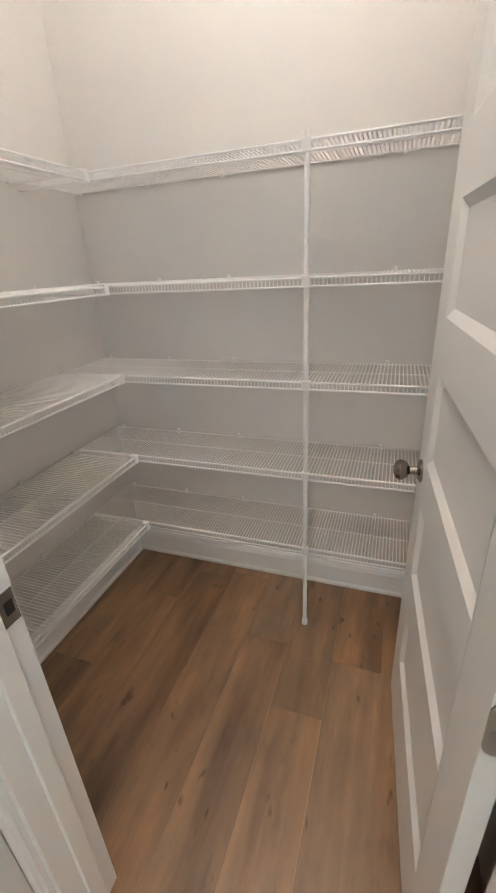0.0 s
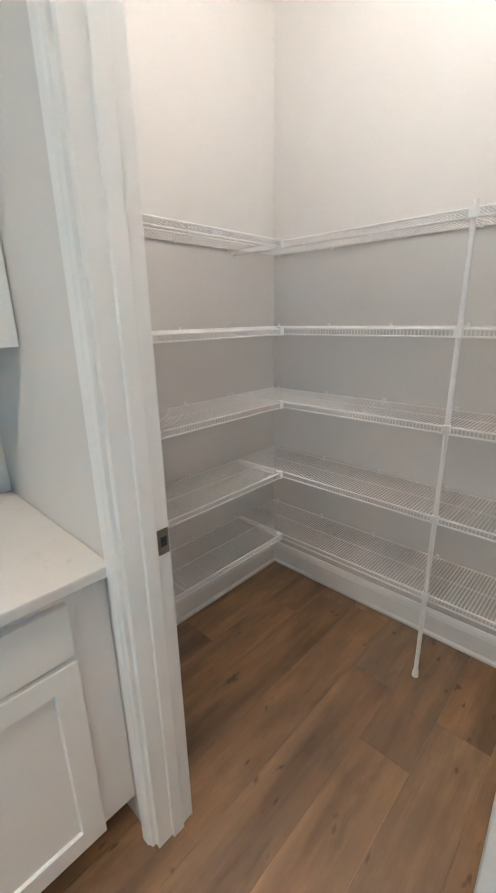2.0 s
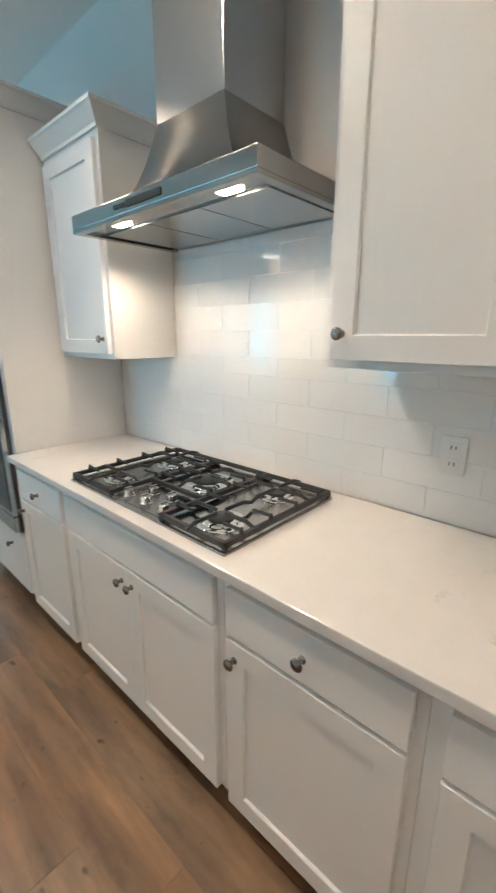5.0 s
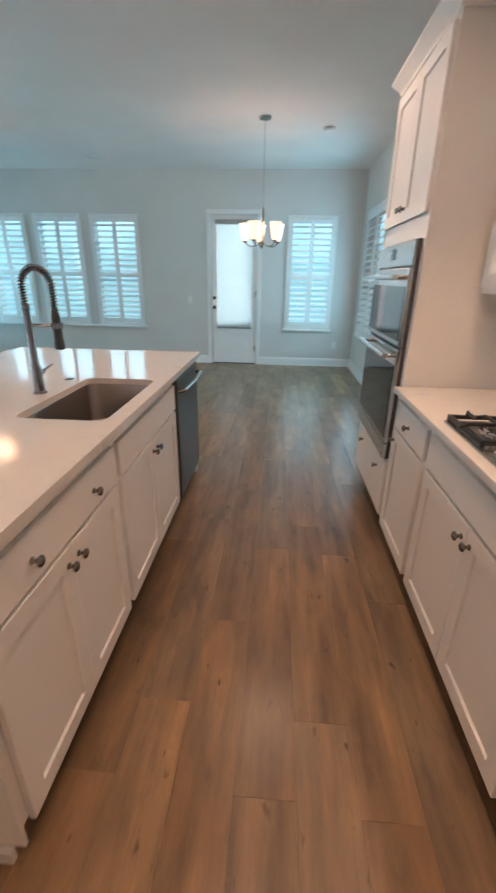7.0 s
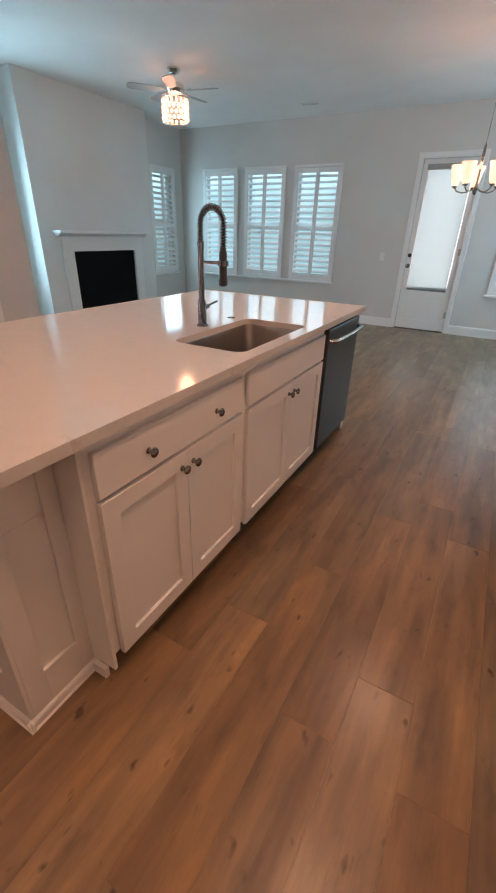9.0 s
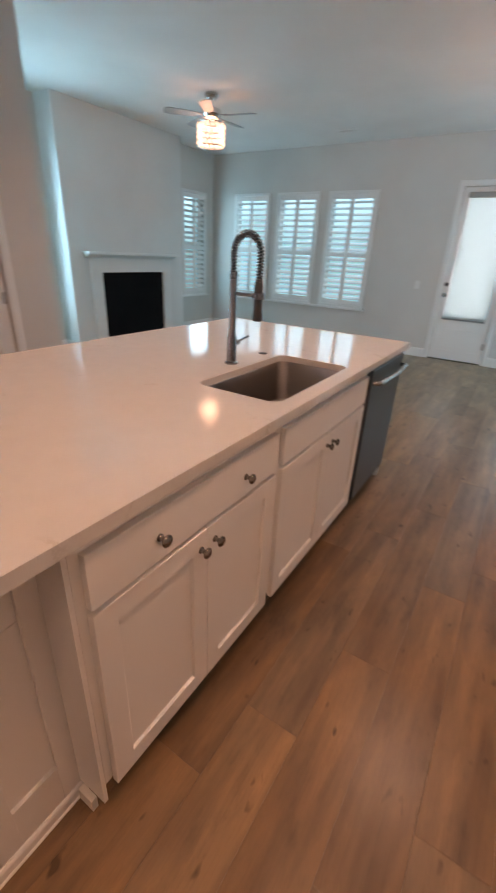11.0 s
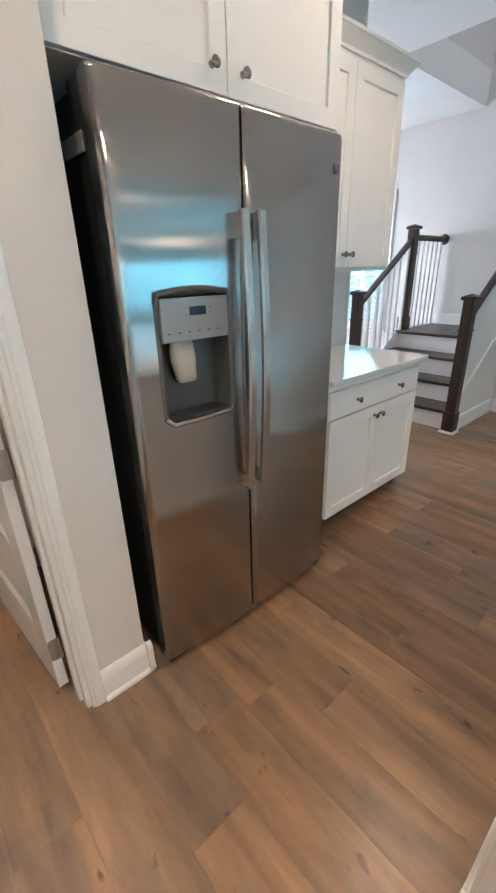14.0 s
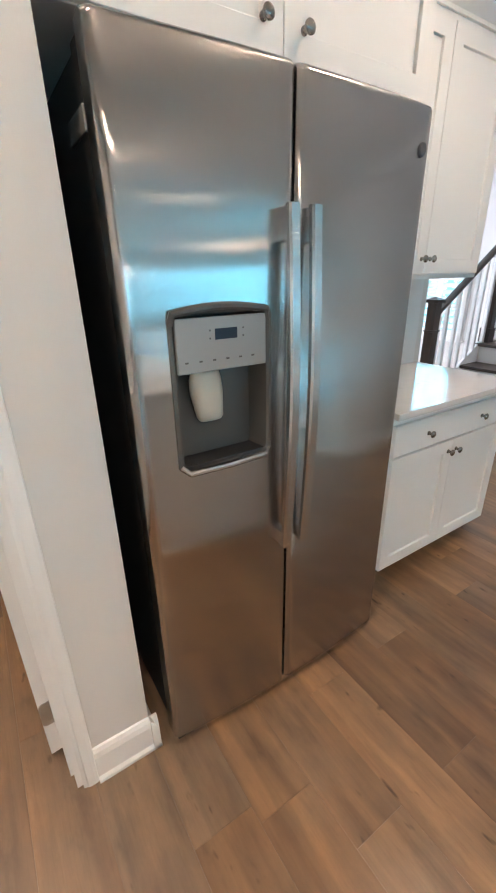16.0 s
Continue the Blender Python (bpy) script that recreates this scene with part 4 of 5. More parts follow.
for gx in (0.012, 0.295, 0.576):
    gw = 0.272
    bm = bmesh.new()
    y0g, y1g, zt = 0.015, CD - 0.012, 0.043
    if 0.2 < gx < 0.5:
        y0g = 0.185
    for a, b in (((gx, y0g), (gx + gw, y0g)), ((gx, y1g), (gx + gw, y1g)), ((gx, y0g), (gx, y1g)), ((gx + gw, y0g), (gx + gw, y1g))):
        box(bm, min(a[0], b[0]) - 0.007, max(a[0], b[0]) + 0.007, min(a[1], b[1]) - 0.007, max(a[1], b[1]) + 0.007, 0.020, 0.035, 0.002)
    for fx in (gx, gx + gw):
        for fy in (y0g, y1g):
            box(bm, fx - 0.007, fx + 0.007, fy - 0.007, fy + 0.007, 0.0116, 0.024)
    for bx, by, br in burners:
        if gx < bx < gx + gw:
            for k in range(4):
                ang = k * math.pi / 2
                dx, dy = math.cos(ang), math.sin(ang)
                far = (gw / 2 if abs(dx) > 0.5 else min(0.135, (y1g - y0g) / 2))
                p0, p1 = (bx + dx * br * 0.45, by + dy * br * 0.45), (bx + dx * far, by + dy * far)
                tube(bm, [(p0[0], p0[1], zt), (bx + dx * far * 0.75, by + dy * far * 0.75, zt), (p1[0], p1[1], 0.030)], 0.0065, 6)
    for k in range(4):
        ty = y0g + (y1g - y0g) * (k + 0.5) / 4
        for ex in (gx, gx + gw):
            tube(bm, [(ex, ty, 0.028), (ex, ty, 0.052)], [0.009, 0.005], 6)
            tube(bm, [(ex, ty, 0.046), (ex + math.copysign(0.07, gx + gw / 2 - ex), ty, 0.043)], 0.0055, 6)
    part("grate", bm, BLACK, CT, "black cast-iron grate")
for i, (kx, ky) in enumerate(((0.33, 0.055), (0.43, 0.055), (0.53, 0.055), (0.38, 0.125), (0.48, 0.125))):
    bm = bmesh.new()
    lathe(bm, [(0.022, 0), (0.022, 0.004), (0.019, 0.006), (0.017, 0.024), (0.013, 0.027), (0, 0.027)], 20, pose(kx, ky, 0.0115))
    box(bm, kx - 0.003, kx + 0.003, ky - 0.015, ky + 0.015, 0.036, 0.045, 0.001)
    part("control_knob", bm, CHROME, CT, "chrome burner control knob", True)

HD = thing("range_hood", "stainless steel chimney range hood with lit lamps", "range hood", on_range(0.0, 2.40))
HW, HDp, hz0 = 0.90, 0.475, 1.826
part("lip", boxes((0, HW, -HDp, -0.011, hz0 + 0.012, hz0 + 0.06, 0.003)), STEEL, HD)
for rim in ((0, 0.03, -HDp, -0.011), (HW - 0.03, HW, -HDp, -0.011), (0.03, HW - 0.03, -HDp, -HDp + 0.03)):
    part("rim", boxes((*rim, hz0, hz0 + 0.0115)), STEEL, HD)
bm = bmesh.new()
lo = [bm.verts.new(p) for p in ((0.002, -HDp + 0.002, hz0 + 0.0605), (HW - 0.002, -HDp + 0.002, hz0 + 0.0605), (HW - 0.002, -0.011, hz0 + 0.0605), (0.002, -0.011, hz0 + 0.0605))]
cx0, cx1, cyf = HW / 2 - 0.16, HW / 2 + 0.16, -0.29
prev = lo
for s in (0.15, 0.3, 0.45, 0.6, 0.75, 0.88, 1.0):
    q = s ** 0.55
    z = hz0 + 0.0605 + 0.26 * s ** 2.1
    a, b, f = 0.002 + (cx0 - 0.002) * q, HW - 0.002 + (cx1 - HW + 0.002) * q, -HDp + 0.002 + (cyf + HDp - 0.002) * q
    cur = [bm.verts.new(p) for p in ((a, f, z), (b, f, z), (b, -0.011, z), (a, -0.011, z))]
    for k in range(4):
        bm.faces.new((prev[k], prev[(k + 1) % 4], cur[(k + 1) % 4], cur[k]))
    prev = cur
bm.faces.new(prev)
bm.faces.new(lo[::-1])
part("canopy", bm, STEEL, HD, "flared steel canopy", True)
part("chimney", boxes((cx0, cx1, cyf, -0.011, hz0 + 0.31, CH - 0.002, 0.003)), STEEL_V, HD, "steel chimney cover")
for k in range(3):
    a = 0.05 + k * (HW - 0.1) / 3
    part("grease_filter", boxes((a, a + (HW - 0.1) / 3 - 0.006, -HDp + 0.11, -0.03, hz0 + 0.006, hz0 + 0.0115)), STEEL_V, HD)
for lx in (0.19, 0.71):
    part("lamp_lens", boxes((lx, lx + 0.07, -HDp + 0.05, -HDp + 0.085, hz0 + 0.006, hz0 + 0.0112)), LED, HD, "lit lamp lens")
part("control_slot", boxes((HW / 2 - 0.16, HW / 2 - 0.10, -HDp - 0.003, -HDp - 0.0005, hz0 + 0.030, hz0 + 0.042)), BLACK, HD)
bm = boxes((HW / 2 - 0.09, HW / 2 + 0.09, -HDp - 0.003, -HDp - 0.0005, hz0 + 0.026, hz0 + 0.046))
part("control_strip", bm, BLACK, HD)

# outlets and switches
def wall_plate(m, label="white duplex outlet plate", switch=False):
    t = thing("wall_outlet" if not switch else "light_switch", label, "outlet" if not switch else "switch", m)
    part("plate", boxes((-0.036, 0.036, -0.006, -0.0005, -0.058, 0.058, 0.002)), PLASTIC, t)
    if switch:
        part("rocker", boxes((-0.016, 0.016, -0.009, -0.0062, -0.033, 0.033, 0.001)), PLASTIC, t)
    else:
        for oz in (-0.024, 0.024):
            s = part("socket", boxes((-0.017, 0.017, -0.0075, -0.0062, oz - 0.016, oz + 0.016, 0.001)), PLASTIC, t)
            part("slot", boxes((-0.008, -0.005, -0.0079, -0.0076, oz - 0.006, oz + 0.006), (0.005, 0.008, -0.0079, -0.0076, oz - 0.006, oz + 0.006)), BLACK, s)


wall_plate(on_range(-0.0115, 1.135, 1.13))
wall_plate(on_range(-0.0115, 0.405, 1.13))
wall_plate(pose(-2.78, YF, 1.06), "white wall switch plate", True)
wall_plate(pose(-0.30, YF, 0.36))

# ---------------------------------------------------------------- fridge
FR = thing("refrigerator", "stainless steel side-by-side refrigerator with ice dispenser", "refrigerator", on_fridge_wall(-1.776, 0.072))
FW, FT = 0.928, 1.852
BLACKSIDE = painted("black_fridge_side", (0.02, 0.02, 0.021), 0.45, 120, 0.15, 0.15)
part("cabinet_body", boxes((0.012, FW - 0.012, 0.085, 0.72, 0.03, FT - 0.018, 0.004)), BLACKSIDE, FR, "black textured body")
part("grille", boxes((0.012, FW - 0.012, 0.03, 0.10, 0.006, 0.05)), BLACKSIDE, FR)
for fx in (0.06, FW - 0.06):
    bm = bmesh.new()
    tube(bm, [(fx, 0.10, 0.0), (fx, 0.10, 0.031)], 0.02, 12)
    part("foot", bm, BLACKSIDE, FR)
    bm = bmesh.new()
    tube(bm, [(fx, 0.66, 0.0), (fx, 0.66, 0.031)], 0.02, 12)
    part("foot", bm, BLACKSIDE, FR)


def curved_door(x0, x1, hole=None):
    """A door skin that bows gently forward across its width, with rounded outer edges."""
    z0, z1 = 0.030, FT
    bm = bmesh.new()
    xs = sorted({x0, x0 + 0.004, x0 + 0.010, x0 + 0.018, x1 - 0.018, x1 - 0.010, x1 - 0.004, x1, *np.linspace(x0 + 0.03, x1 - 0.03, 9).tolist(), *([hole[0], hole[1]] if hole else [])})
    zs = sorted({z0, z0 + 0.006, z1 - 0.012, z1 - 0.004, z1, *([hole[2], hole[3]] if hole else [])})

    def depth(x, z):
        u = (x - FW / 2) / (FW / 2)
        y = 0.020 * u * u
        e = min(x - x0, x1 - x)
        if e < 0.018:
            y += 0.012 * (1 - e / 0.018) ** 2
        e = z1 - z
        if e < 0.012:
            y += 0.009 * (1 - e / 0.012) ** 2
        return y
    g = {(x, z): bm.verts.new((x, depth(x, z), z)) for x in xs for z in zs}
    for xa, xb in zip(xs, xs[1:]):
        for za, zb in zip(zs, zs[1:]):
            if hole and hole[0] <= xa and xb <= hole[1] and hole[2] <= za and zb <= hole[3]:
                continue
            bm.faces.new((g[xa, za], g[xb, za], g[xb, zb], g[xa, zb]))
    edge = [e for e in bm.edges if len(e.link_faces) == 1]
    r = bmesh.ops.extrude_edge_only(bm, edges=edge)
    for v in [q for q in r["geom"] if isinstance(q, bmesh.types.BMVert)]:
        v.co.y = 0.082 if not (hole and hole[0] - 1e-4 <= v.co.x <= hole[1] + 1e-4 and hole[2] - 1e-4 <= v.co.z <= hole[3] + 1e-4) else 0.075
    return bm


# dispenser pocket: x from the fridge's left side, z from the floor
DX0, DX1, DZa, DZb = 0.104, 0.352, 0.985, 1.362
FD1 = part("freezer_door", curved_door(0.0, 0.430, (DX0, DX1, DZa, DZb)), FRIDGESTEEL, FR, "brushed steel freezer door", True)
FD2 = part("fridge_door", curved_door(0.438, FW), FRIDGESTEEL, FR, "brushed steel fridge door", True)


def fridge_handle(door, x):
    bm = bmesh.new()
    z0, z1 = 0.665, 1.585
    pts = [(z0 + (z1 - z0) * k / 14) for k in range(15)]
    rows = []
    for z in pts:
        u = (z - z0) / (z1 - z0)
        out = -0.042 - 0.020 * math.sin(math.pi * u)
        rows.append([bm.verts.new(p) for p in ((x - 0.016, out + 0.005, z), (x - 0.011, out, z), (x + 0.011, out, z), (x + 0.016, out + 0.005, z), (x + 0.015, out + 0.018, z), (x - 0.015, out + 0.018, z))])
    for a, b in zip(rows, rows[1:]):
        for k in range(6):
            bm.faces.new((a[k], a[(k + 1) % 6], b[(k + 1) % 6], b[k]))
    bm.faces.new(rows[0])
    bm.faces.new(rows[-1][::-1])
    for za, zb in ((z0 + 0.005, z0 + 0.05), (z1 - 0.075, z1 - 0.005)):
        box(bm, x - 0.015, x + 0.015, -0.034, 0.004, za, zb, 0.002)
    part("handle", bm, STEEL_V, door, "tall curved steel handle", True)


fridge_handle(FD1, 0.400)
fridge_handle(FD2, 0.468)
bm = bmesh.new()
lathe(bm, [(0, 0.003), (0.012, 0.003), (0.014, 0.0), (0.014, -0.004)], 20, Matrix.Translation((0.886, 0.014, 1.748)) @ Matrix.Rotation(radians(90), 4, "X") @ Matrix.Diagonal((1, 1.3, 1, 1)))
part("badge", bm, painted("dark_badge", (0.10, 0.10, 0.11), 0.3), FD2, "dark oval badge", True)
GREYPL = painted("grey_plastic", (0.085, 0.082, 0.076), 0.25, 80, 0.05, 0.05)
SILVER = painted("silver_plastic", (0.27, 0.27, 0.27), 0.18, 80, 0.03, 0.03)


def face_depth(x):
    """How far the bowed door front lies behind its crest."""
    return 0.020 * ((x - FW / 2) / (FW / 2)) ** 2


bm = bmesh.new()
rings = []
for grow, lift, r in ((0.012, 0.0010, 0.030), (0.011, -0.0040, 0.029), (0.003, -0.0050, 0.024), (-0.003, -0.0015, 0.020)):
    rings.append([bm.verts.new((x, face_depth(x) + lift, z)) for x, z in rounded_rect(DX0 - grow, DX1 + grow, DZa - grow, DZb + grow, r)])
rings.append([bm.verts.new((x, 0.071, z)) for x, z in rounded_rect(DX0 + 0.012, DX1 - 0.012, DZa + 0.006, DZb - 0.004, 0.02)])
for p, q in zip(rings, rings[1:]):
    for k in range(len(p)):
        bm.faces.new((p[k], p[(k + 1) % len(p)], q[(k + 1) % len(q)], q[k]))
bm.faces.new(rings[-1])
DP = part("dispenser", bm, GREYPL, FD1, "grey dispenser recess with rounded bezel", True)
part("control_panel", boxes((DX0 + 0.003, DX1 - 0.003, 0.001, 0.060, 1.228, 1.352, 0.003)), SILVER, DP, "silver touch panel")
part("display", boxes((0.205, 0.265, 0.0004, 0.0012, 1.300, 1.325)), SCREEN, DP, "small dark display")
for k in range(6):
    part("button_mark", boxes((0.125 + k * 0.036, 0.133 + k * 0.036, 0.0004, 0.0012, 1.252, 1.256)), GREYPL, DP)
for bx, bz in ((0.19, 1.320), (0.19, 1.302), (0.28, 1.320), (0.28, 1.302)):
    part("button_mark", boxes((bx, bx + 0.004, 0.0004, 0.0012, bz, bz + 0.004)), GREYPL, DP)
bm = bmesh.new()
rings = []
for z, w, d, dx in ((1.2275, 0.036, 0.012, 0.0), (1.205, 0.043, 0.019, 0.0), (1.17, 0.044, 0.022, 0.002), (1.13, 0.039, 0.021, 0.006), (1.105, 0.036, 0.019, 0.009), (1.097, 0.030, 0.013, 0.010)):
    rings.append([bm.verts.new((0.190 + dx + w * math.copysign(abs(math.cos(2 * math.pi * k / 16)) ** 0.7, math.cos(2 * math.pi * k / 16)), 0.036 + d * math.sin(2 * math.pi * k / 16), z)) for k in range(16)])
for p, q in zip(rings, rings[1:]):
    for k in range(16):
        bm.faces.new((p[k], p[(k + 1) % 16], q[(k + 1) % 16], q[k]))
bm.faces.new(rings[0])
bm.faces.new(rings[-1][::-1])
part("paddle", bm, painted("pale_paddle", (0.46, 0.43, 0.36), 0.3), DP, "pale rounded plastic dispenser paddle", True)
bm = bmesh.new()
box(bm, DX0 + 0.002, DX1 - 0.002, 0.004, 0.070, DZa + 0.001, DZa + 0.012, 0.002)
part("drip_tray", bm, BLACK, DP, "black drip tray")
bm = bmesh.new()
tube(bm, [(DX0 - 0.004, 0.010, DZa + 0.01), (DX0 + 0.01, -0.006, DZa - 0.004), ((DX0 + DX1) / 2, -0.012, DZa - 0.004), (DX1 - 0.01, -0.008, DZa - 0.004), (DX1 + 0.004, 0.006, DZa + 0.01)], 0.009, 10)
part("tray_lip", bm, STEEL_V, DP, "bright curved tray lip", True)
bm = bmesh.new()
tube(bm, [(DX0 - 0.004, 0.012, 1.34)] + [(DX0 + (DX1 - DX0) * k / 10, 0.004, 1.362 + 0.012 * math.sin(math.pi * k / 10)) for k in range(11)] + [(DX1 + 0.004, 0.006, 1.34)], 0.0095, 8)
part("hood_trim", bm, painted("dark_trim", (0.07, 0.06, 0.055), 0.3), DP, "dark arched trim", True)
part("hinge_cover", boxes((0.02, 0.10, 0.09, 0.2, FT - 0.0175, FT + 0.01, 0.004)), BLACKSIDE, FR)
part("side_bracket", boxes((0.006, 0.0118, 0.12, 0.25, 1.70, 1.745, 0.002)), SILVER, FR, "pale grey bracket on the side")

# ---------------------------------------------------------------- pantry shelves
LEVELS = (0.407, 0.739, 1.080, 1.402, 1.745)


def wire_shelf(m, length, depth=0.298):
    """White wire shelf: x along the wall, y 0 at the wall and -depth at the front."""
    s = thing("wire_shelf", "white ventilated wire pantry shelf fixed to the wall", "shelf", m, "pantry shelves")
    bm = bmesh.new()
    n = int(length / 0.0127)
    for i in range(n + 1):
        x = min(length - 0.003, 0.003 + i * 0.0127)
        pts = [(x, -0.004, 0), (x, -depth, 0), (x, -depth, -0.027)]
        for p, q in zip(pts, pts[1:]):
            tube(bm, [p, q], 0.0015, 4, caps=False)
    w = part("wire_mesh", bm, WIRE, s)
    w["kind"] = "stuff"
    for y, z, r in ((-0.006, -0.003, 0.0028), (-depth * 0.5, -0.003, 0.0026), (-depth + 0.002, -0.003, 0.0042), (-depth + 0.002, -0.027, 0.0040)):
        bm = bmesh.new()
        tube(bm, [(0, y, z), (length, y, z)], r, 6)
        part("long_wire", bm, WIRE, s, smooth=True)
    k = max(2, round(length / 0.35))
    for i in range(k + 1):
        x = 0.03 + (length - 0.06) * i / k
        bm = boxes((x - 0.006, x + 0.006, -0.010, -0.0005, -0.012, 0.012, 0.002))
        part("wall_clip", bm, PLASTIC, s)
    return s


for z in LEVELS:
    wire_shelf(on_fridge_wall(-0.003, -1.37, z), 1.592)
    s = wire_shelf(on_range(0.0, -0.126, z), 0.940)
    # plastic corner joint
    part("corner_joint", boxes((0.920, 0.947, -0.303, -0.275, -0.031, 0.006, 0.003)), PLASTIC, s)
POLE = thing("shelf_pole", "white upright pole clipped to the shelf fronts", "pole", pose(-1.01, -1.078, 0))
bm = bmesh.new()
tube(bm, [(0, 0, 0), (0, 0, 1.765)], 0.0085, 12)
lathe(bm, [(0.0085, 0.03), (0.012, 0.025), (0.013, 0.0), (0.0, 0.0)], 14)
part("rod", bm, WIRE, POLE, smooth=True)
for z in LEVELS:
    part("pole_clip", boxes((-0.012, 0.012, -0.009, 0.012, z - 0.030, z + 0.004, 0.002)), PLASTIC, POLE)
bm = bmesh.new()
lathe(bm, [(0.15, 0), (0.15, -0.02), (0.14, -0.035)], 32)
L = thing("ceiling_light", "round white flush ceiling light in the pantry, lit", "ceiling light", pose(-0.95, -0.62, CH))
part("frame", bm, PLASTIC, L, smooth=True)
bm = bmesh.new()
lathe(bm, [(0.138, -0.036), (0.12, -0.06), (0.07, -0.078), (0, -0.083)], 32)
dif = part("diffuser", bm, SHADEGLASS, L, "lit frosted diffuser", True)
dif.visible_shadow = False

# ---------------------------------------------------------------- ceiling fittings
for cx, cy, e in CANS:
    c = thing("recessed_light", "round white recessed ceiling light, lit", "ceiling light", pose(cx, cy, CH), "recessed kitchen lights")
    bm = bmesh.new()
    lathe(bm, [(0.095, 0), (0.095, -0.004), (0.075, -0.008), (0.070, -0.006), (0.068, -0.0005)], 28)
    part("trim_ring", bm, PLASTIC, c, smooth=True)
    bm = bmesh.new()
    lathe(bm, [(0.067, -0.004), (0, -0.004)], 28)
    part("lens", bm, BULB, c, "lit lens")
bm = bmesh.new()
lathe(bm, [(0.0, -0.036), (0.045, -0.034), (0.060, -0.022), (0.065, 0)], 24)
solid("smoke_detector", bm, PLASTIC, "round white smoke detector on the ceiling", "smoke detector", smooth=True, m=pose(-0.80, 6.31, CH))


def ceiling_vent(x, y, w, d):
    v = thing("ceiling_vent", "white slatted ceiling vent", "vent", pose(x, y, CH))
    part("frame", boxes((-w / 2, w / 2, -d / 2, -d / 2 + 0.03, -0.008, -0.001, 0.001), (-w / 2, w / 2, d / 2 - 0.03, d / 2, -0.008, -0.001, 0.001), (-w / 2, -w / 2 + 0.03, -d / 2 + 0.03, d / 2 - 0.03, -0.008, -0.001), (w / 2 - 0.03, w / 2, -d / 2 + 0.03, d / 2 - 0.03, -0.008, -0.001)), PLASTIC, v)
    part("backing", boxes((-w / 2 + 0.03, w / 2 - 0.03, -d / 2 + 0.03, d / 2 - 0.03, -0.003, -0.001)), TOE, v)
    n = int((d - 0.06) / 0.022)
    for i in range(n):
        yy = -d / 2 + 0.03 + (i + 0.5) * (d - 0.06) / n
        bm = bmesh.new()
        box(bm, -w / 2 + 0.03, w / 2 - 0.03, yy - 0.007, yy + 0.004, -0.007, -0.0045)
        part("slat", bm, PLASTIC, v)


ceiling_vent(-3.94, 7.5, 0.30, 0.16)
ceiling_vent(-4.27, -0.10, 0.36, 0.66)

# ceiling fan with crystal drum light
FN = thing("ceiling_fan", "nickel ceiling fan with grey blades and a lit crystal drum", "ceiling fan", pose(-4.80, 5.58, CH))
bm = bmesh.new()
lathe(bm, [(0, 0), (0.07, 0), (0.075, -0.02), (0.05, -0.05), (0.02, -0.055), (0.014, -0.06), (0.014, -0.11), (0.03, -0.115), (0.06, -0.125), (0.105, -0.145), (0.11, -0.19), (0.09, -0.225), (0.05, -0.24), (0, -0.24)], 28)
part("motor", bm, CHROME, FN, "polished nickel motor housing", True)
GREYBLADE = painted("grey_blade", (0.33, 0.325, 0.32), 0.4, 60, 0.1, 0.1)
for k in range(5):
    bm = bmesh.new()
    prism(bm, [(0.16, -0.04), (0.22, -0.055), (0.47, -0.066), (0.515, -0.05), (0.53, 0.0), (0.515, 0.05), (0.47, 0.066), (0.22, 0.055), (0.16, 0.04)], "z", -0.205, -0.198)
    box(bm, 0.09, 0.20, -0.015, 0.015, -0.197, -0.19, 0.001)
    bmesh.ops.rotate(bm, verts=bm.verts[:], cent=(0, 0, -0.2), matrix=Matrix.Rotation(radians(11), 3, "X"))
    bl = part("blade", bm, GREYBLADE, FN)
    bl.matrix_local = pose(0, 0, 0, 0, 0, 72 * k + 12)
for zr in (-0.27, -0.485):
    bm = bmesh.new()
    tube(bm, [(0.145 * math.cos(a), 0.145 * math.sin(a), zr) for a in np.linspace(0, 2 * math.pi, 33)[:-1]], 0.006, 6, closed=True)
    part("drum_ring", bm, CHROME, FN, "chrome ring", True)
for k in range(4):
    a = k * math.pi / 2
    bm = bmesh.new()
    tube(bm, [(0.06 * math.cos(a), 0.06 * math.sin(a), -0.235), (0.145 * math.cos(a), 0.145 * math.sin(a), -0.27)], 0.005, 6)
    part("drum_hanger", bm, CHROME, FN, smooth=True)
cm = bmesh.new()
lathe(cm, [(0, 0.024), (0.014, 0.012), (0.019, 0.0), (0.014, -0.014), (0, -0.026)], 6)
cm = finish(cm, "crystal", CRYSTAL)
for zr in range(4):
    for k in range(16):
        a = 2 * math.pi * (k + 0.5 * (zr % 2)) / 16
        o = part("crystal", cm, None, FN)
        o.location = (0.142 * math.cos(a), 0.142 * math.sin(a), -0.300 - 0.052 * zr)

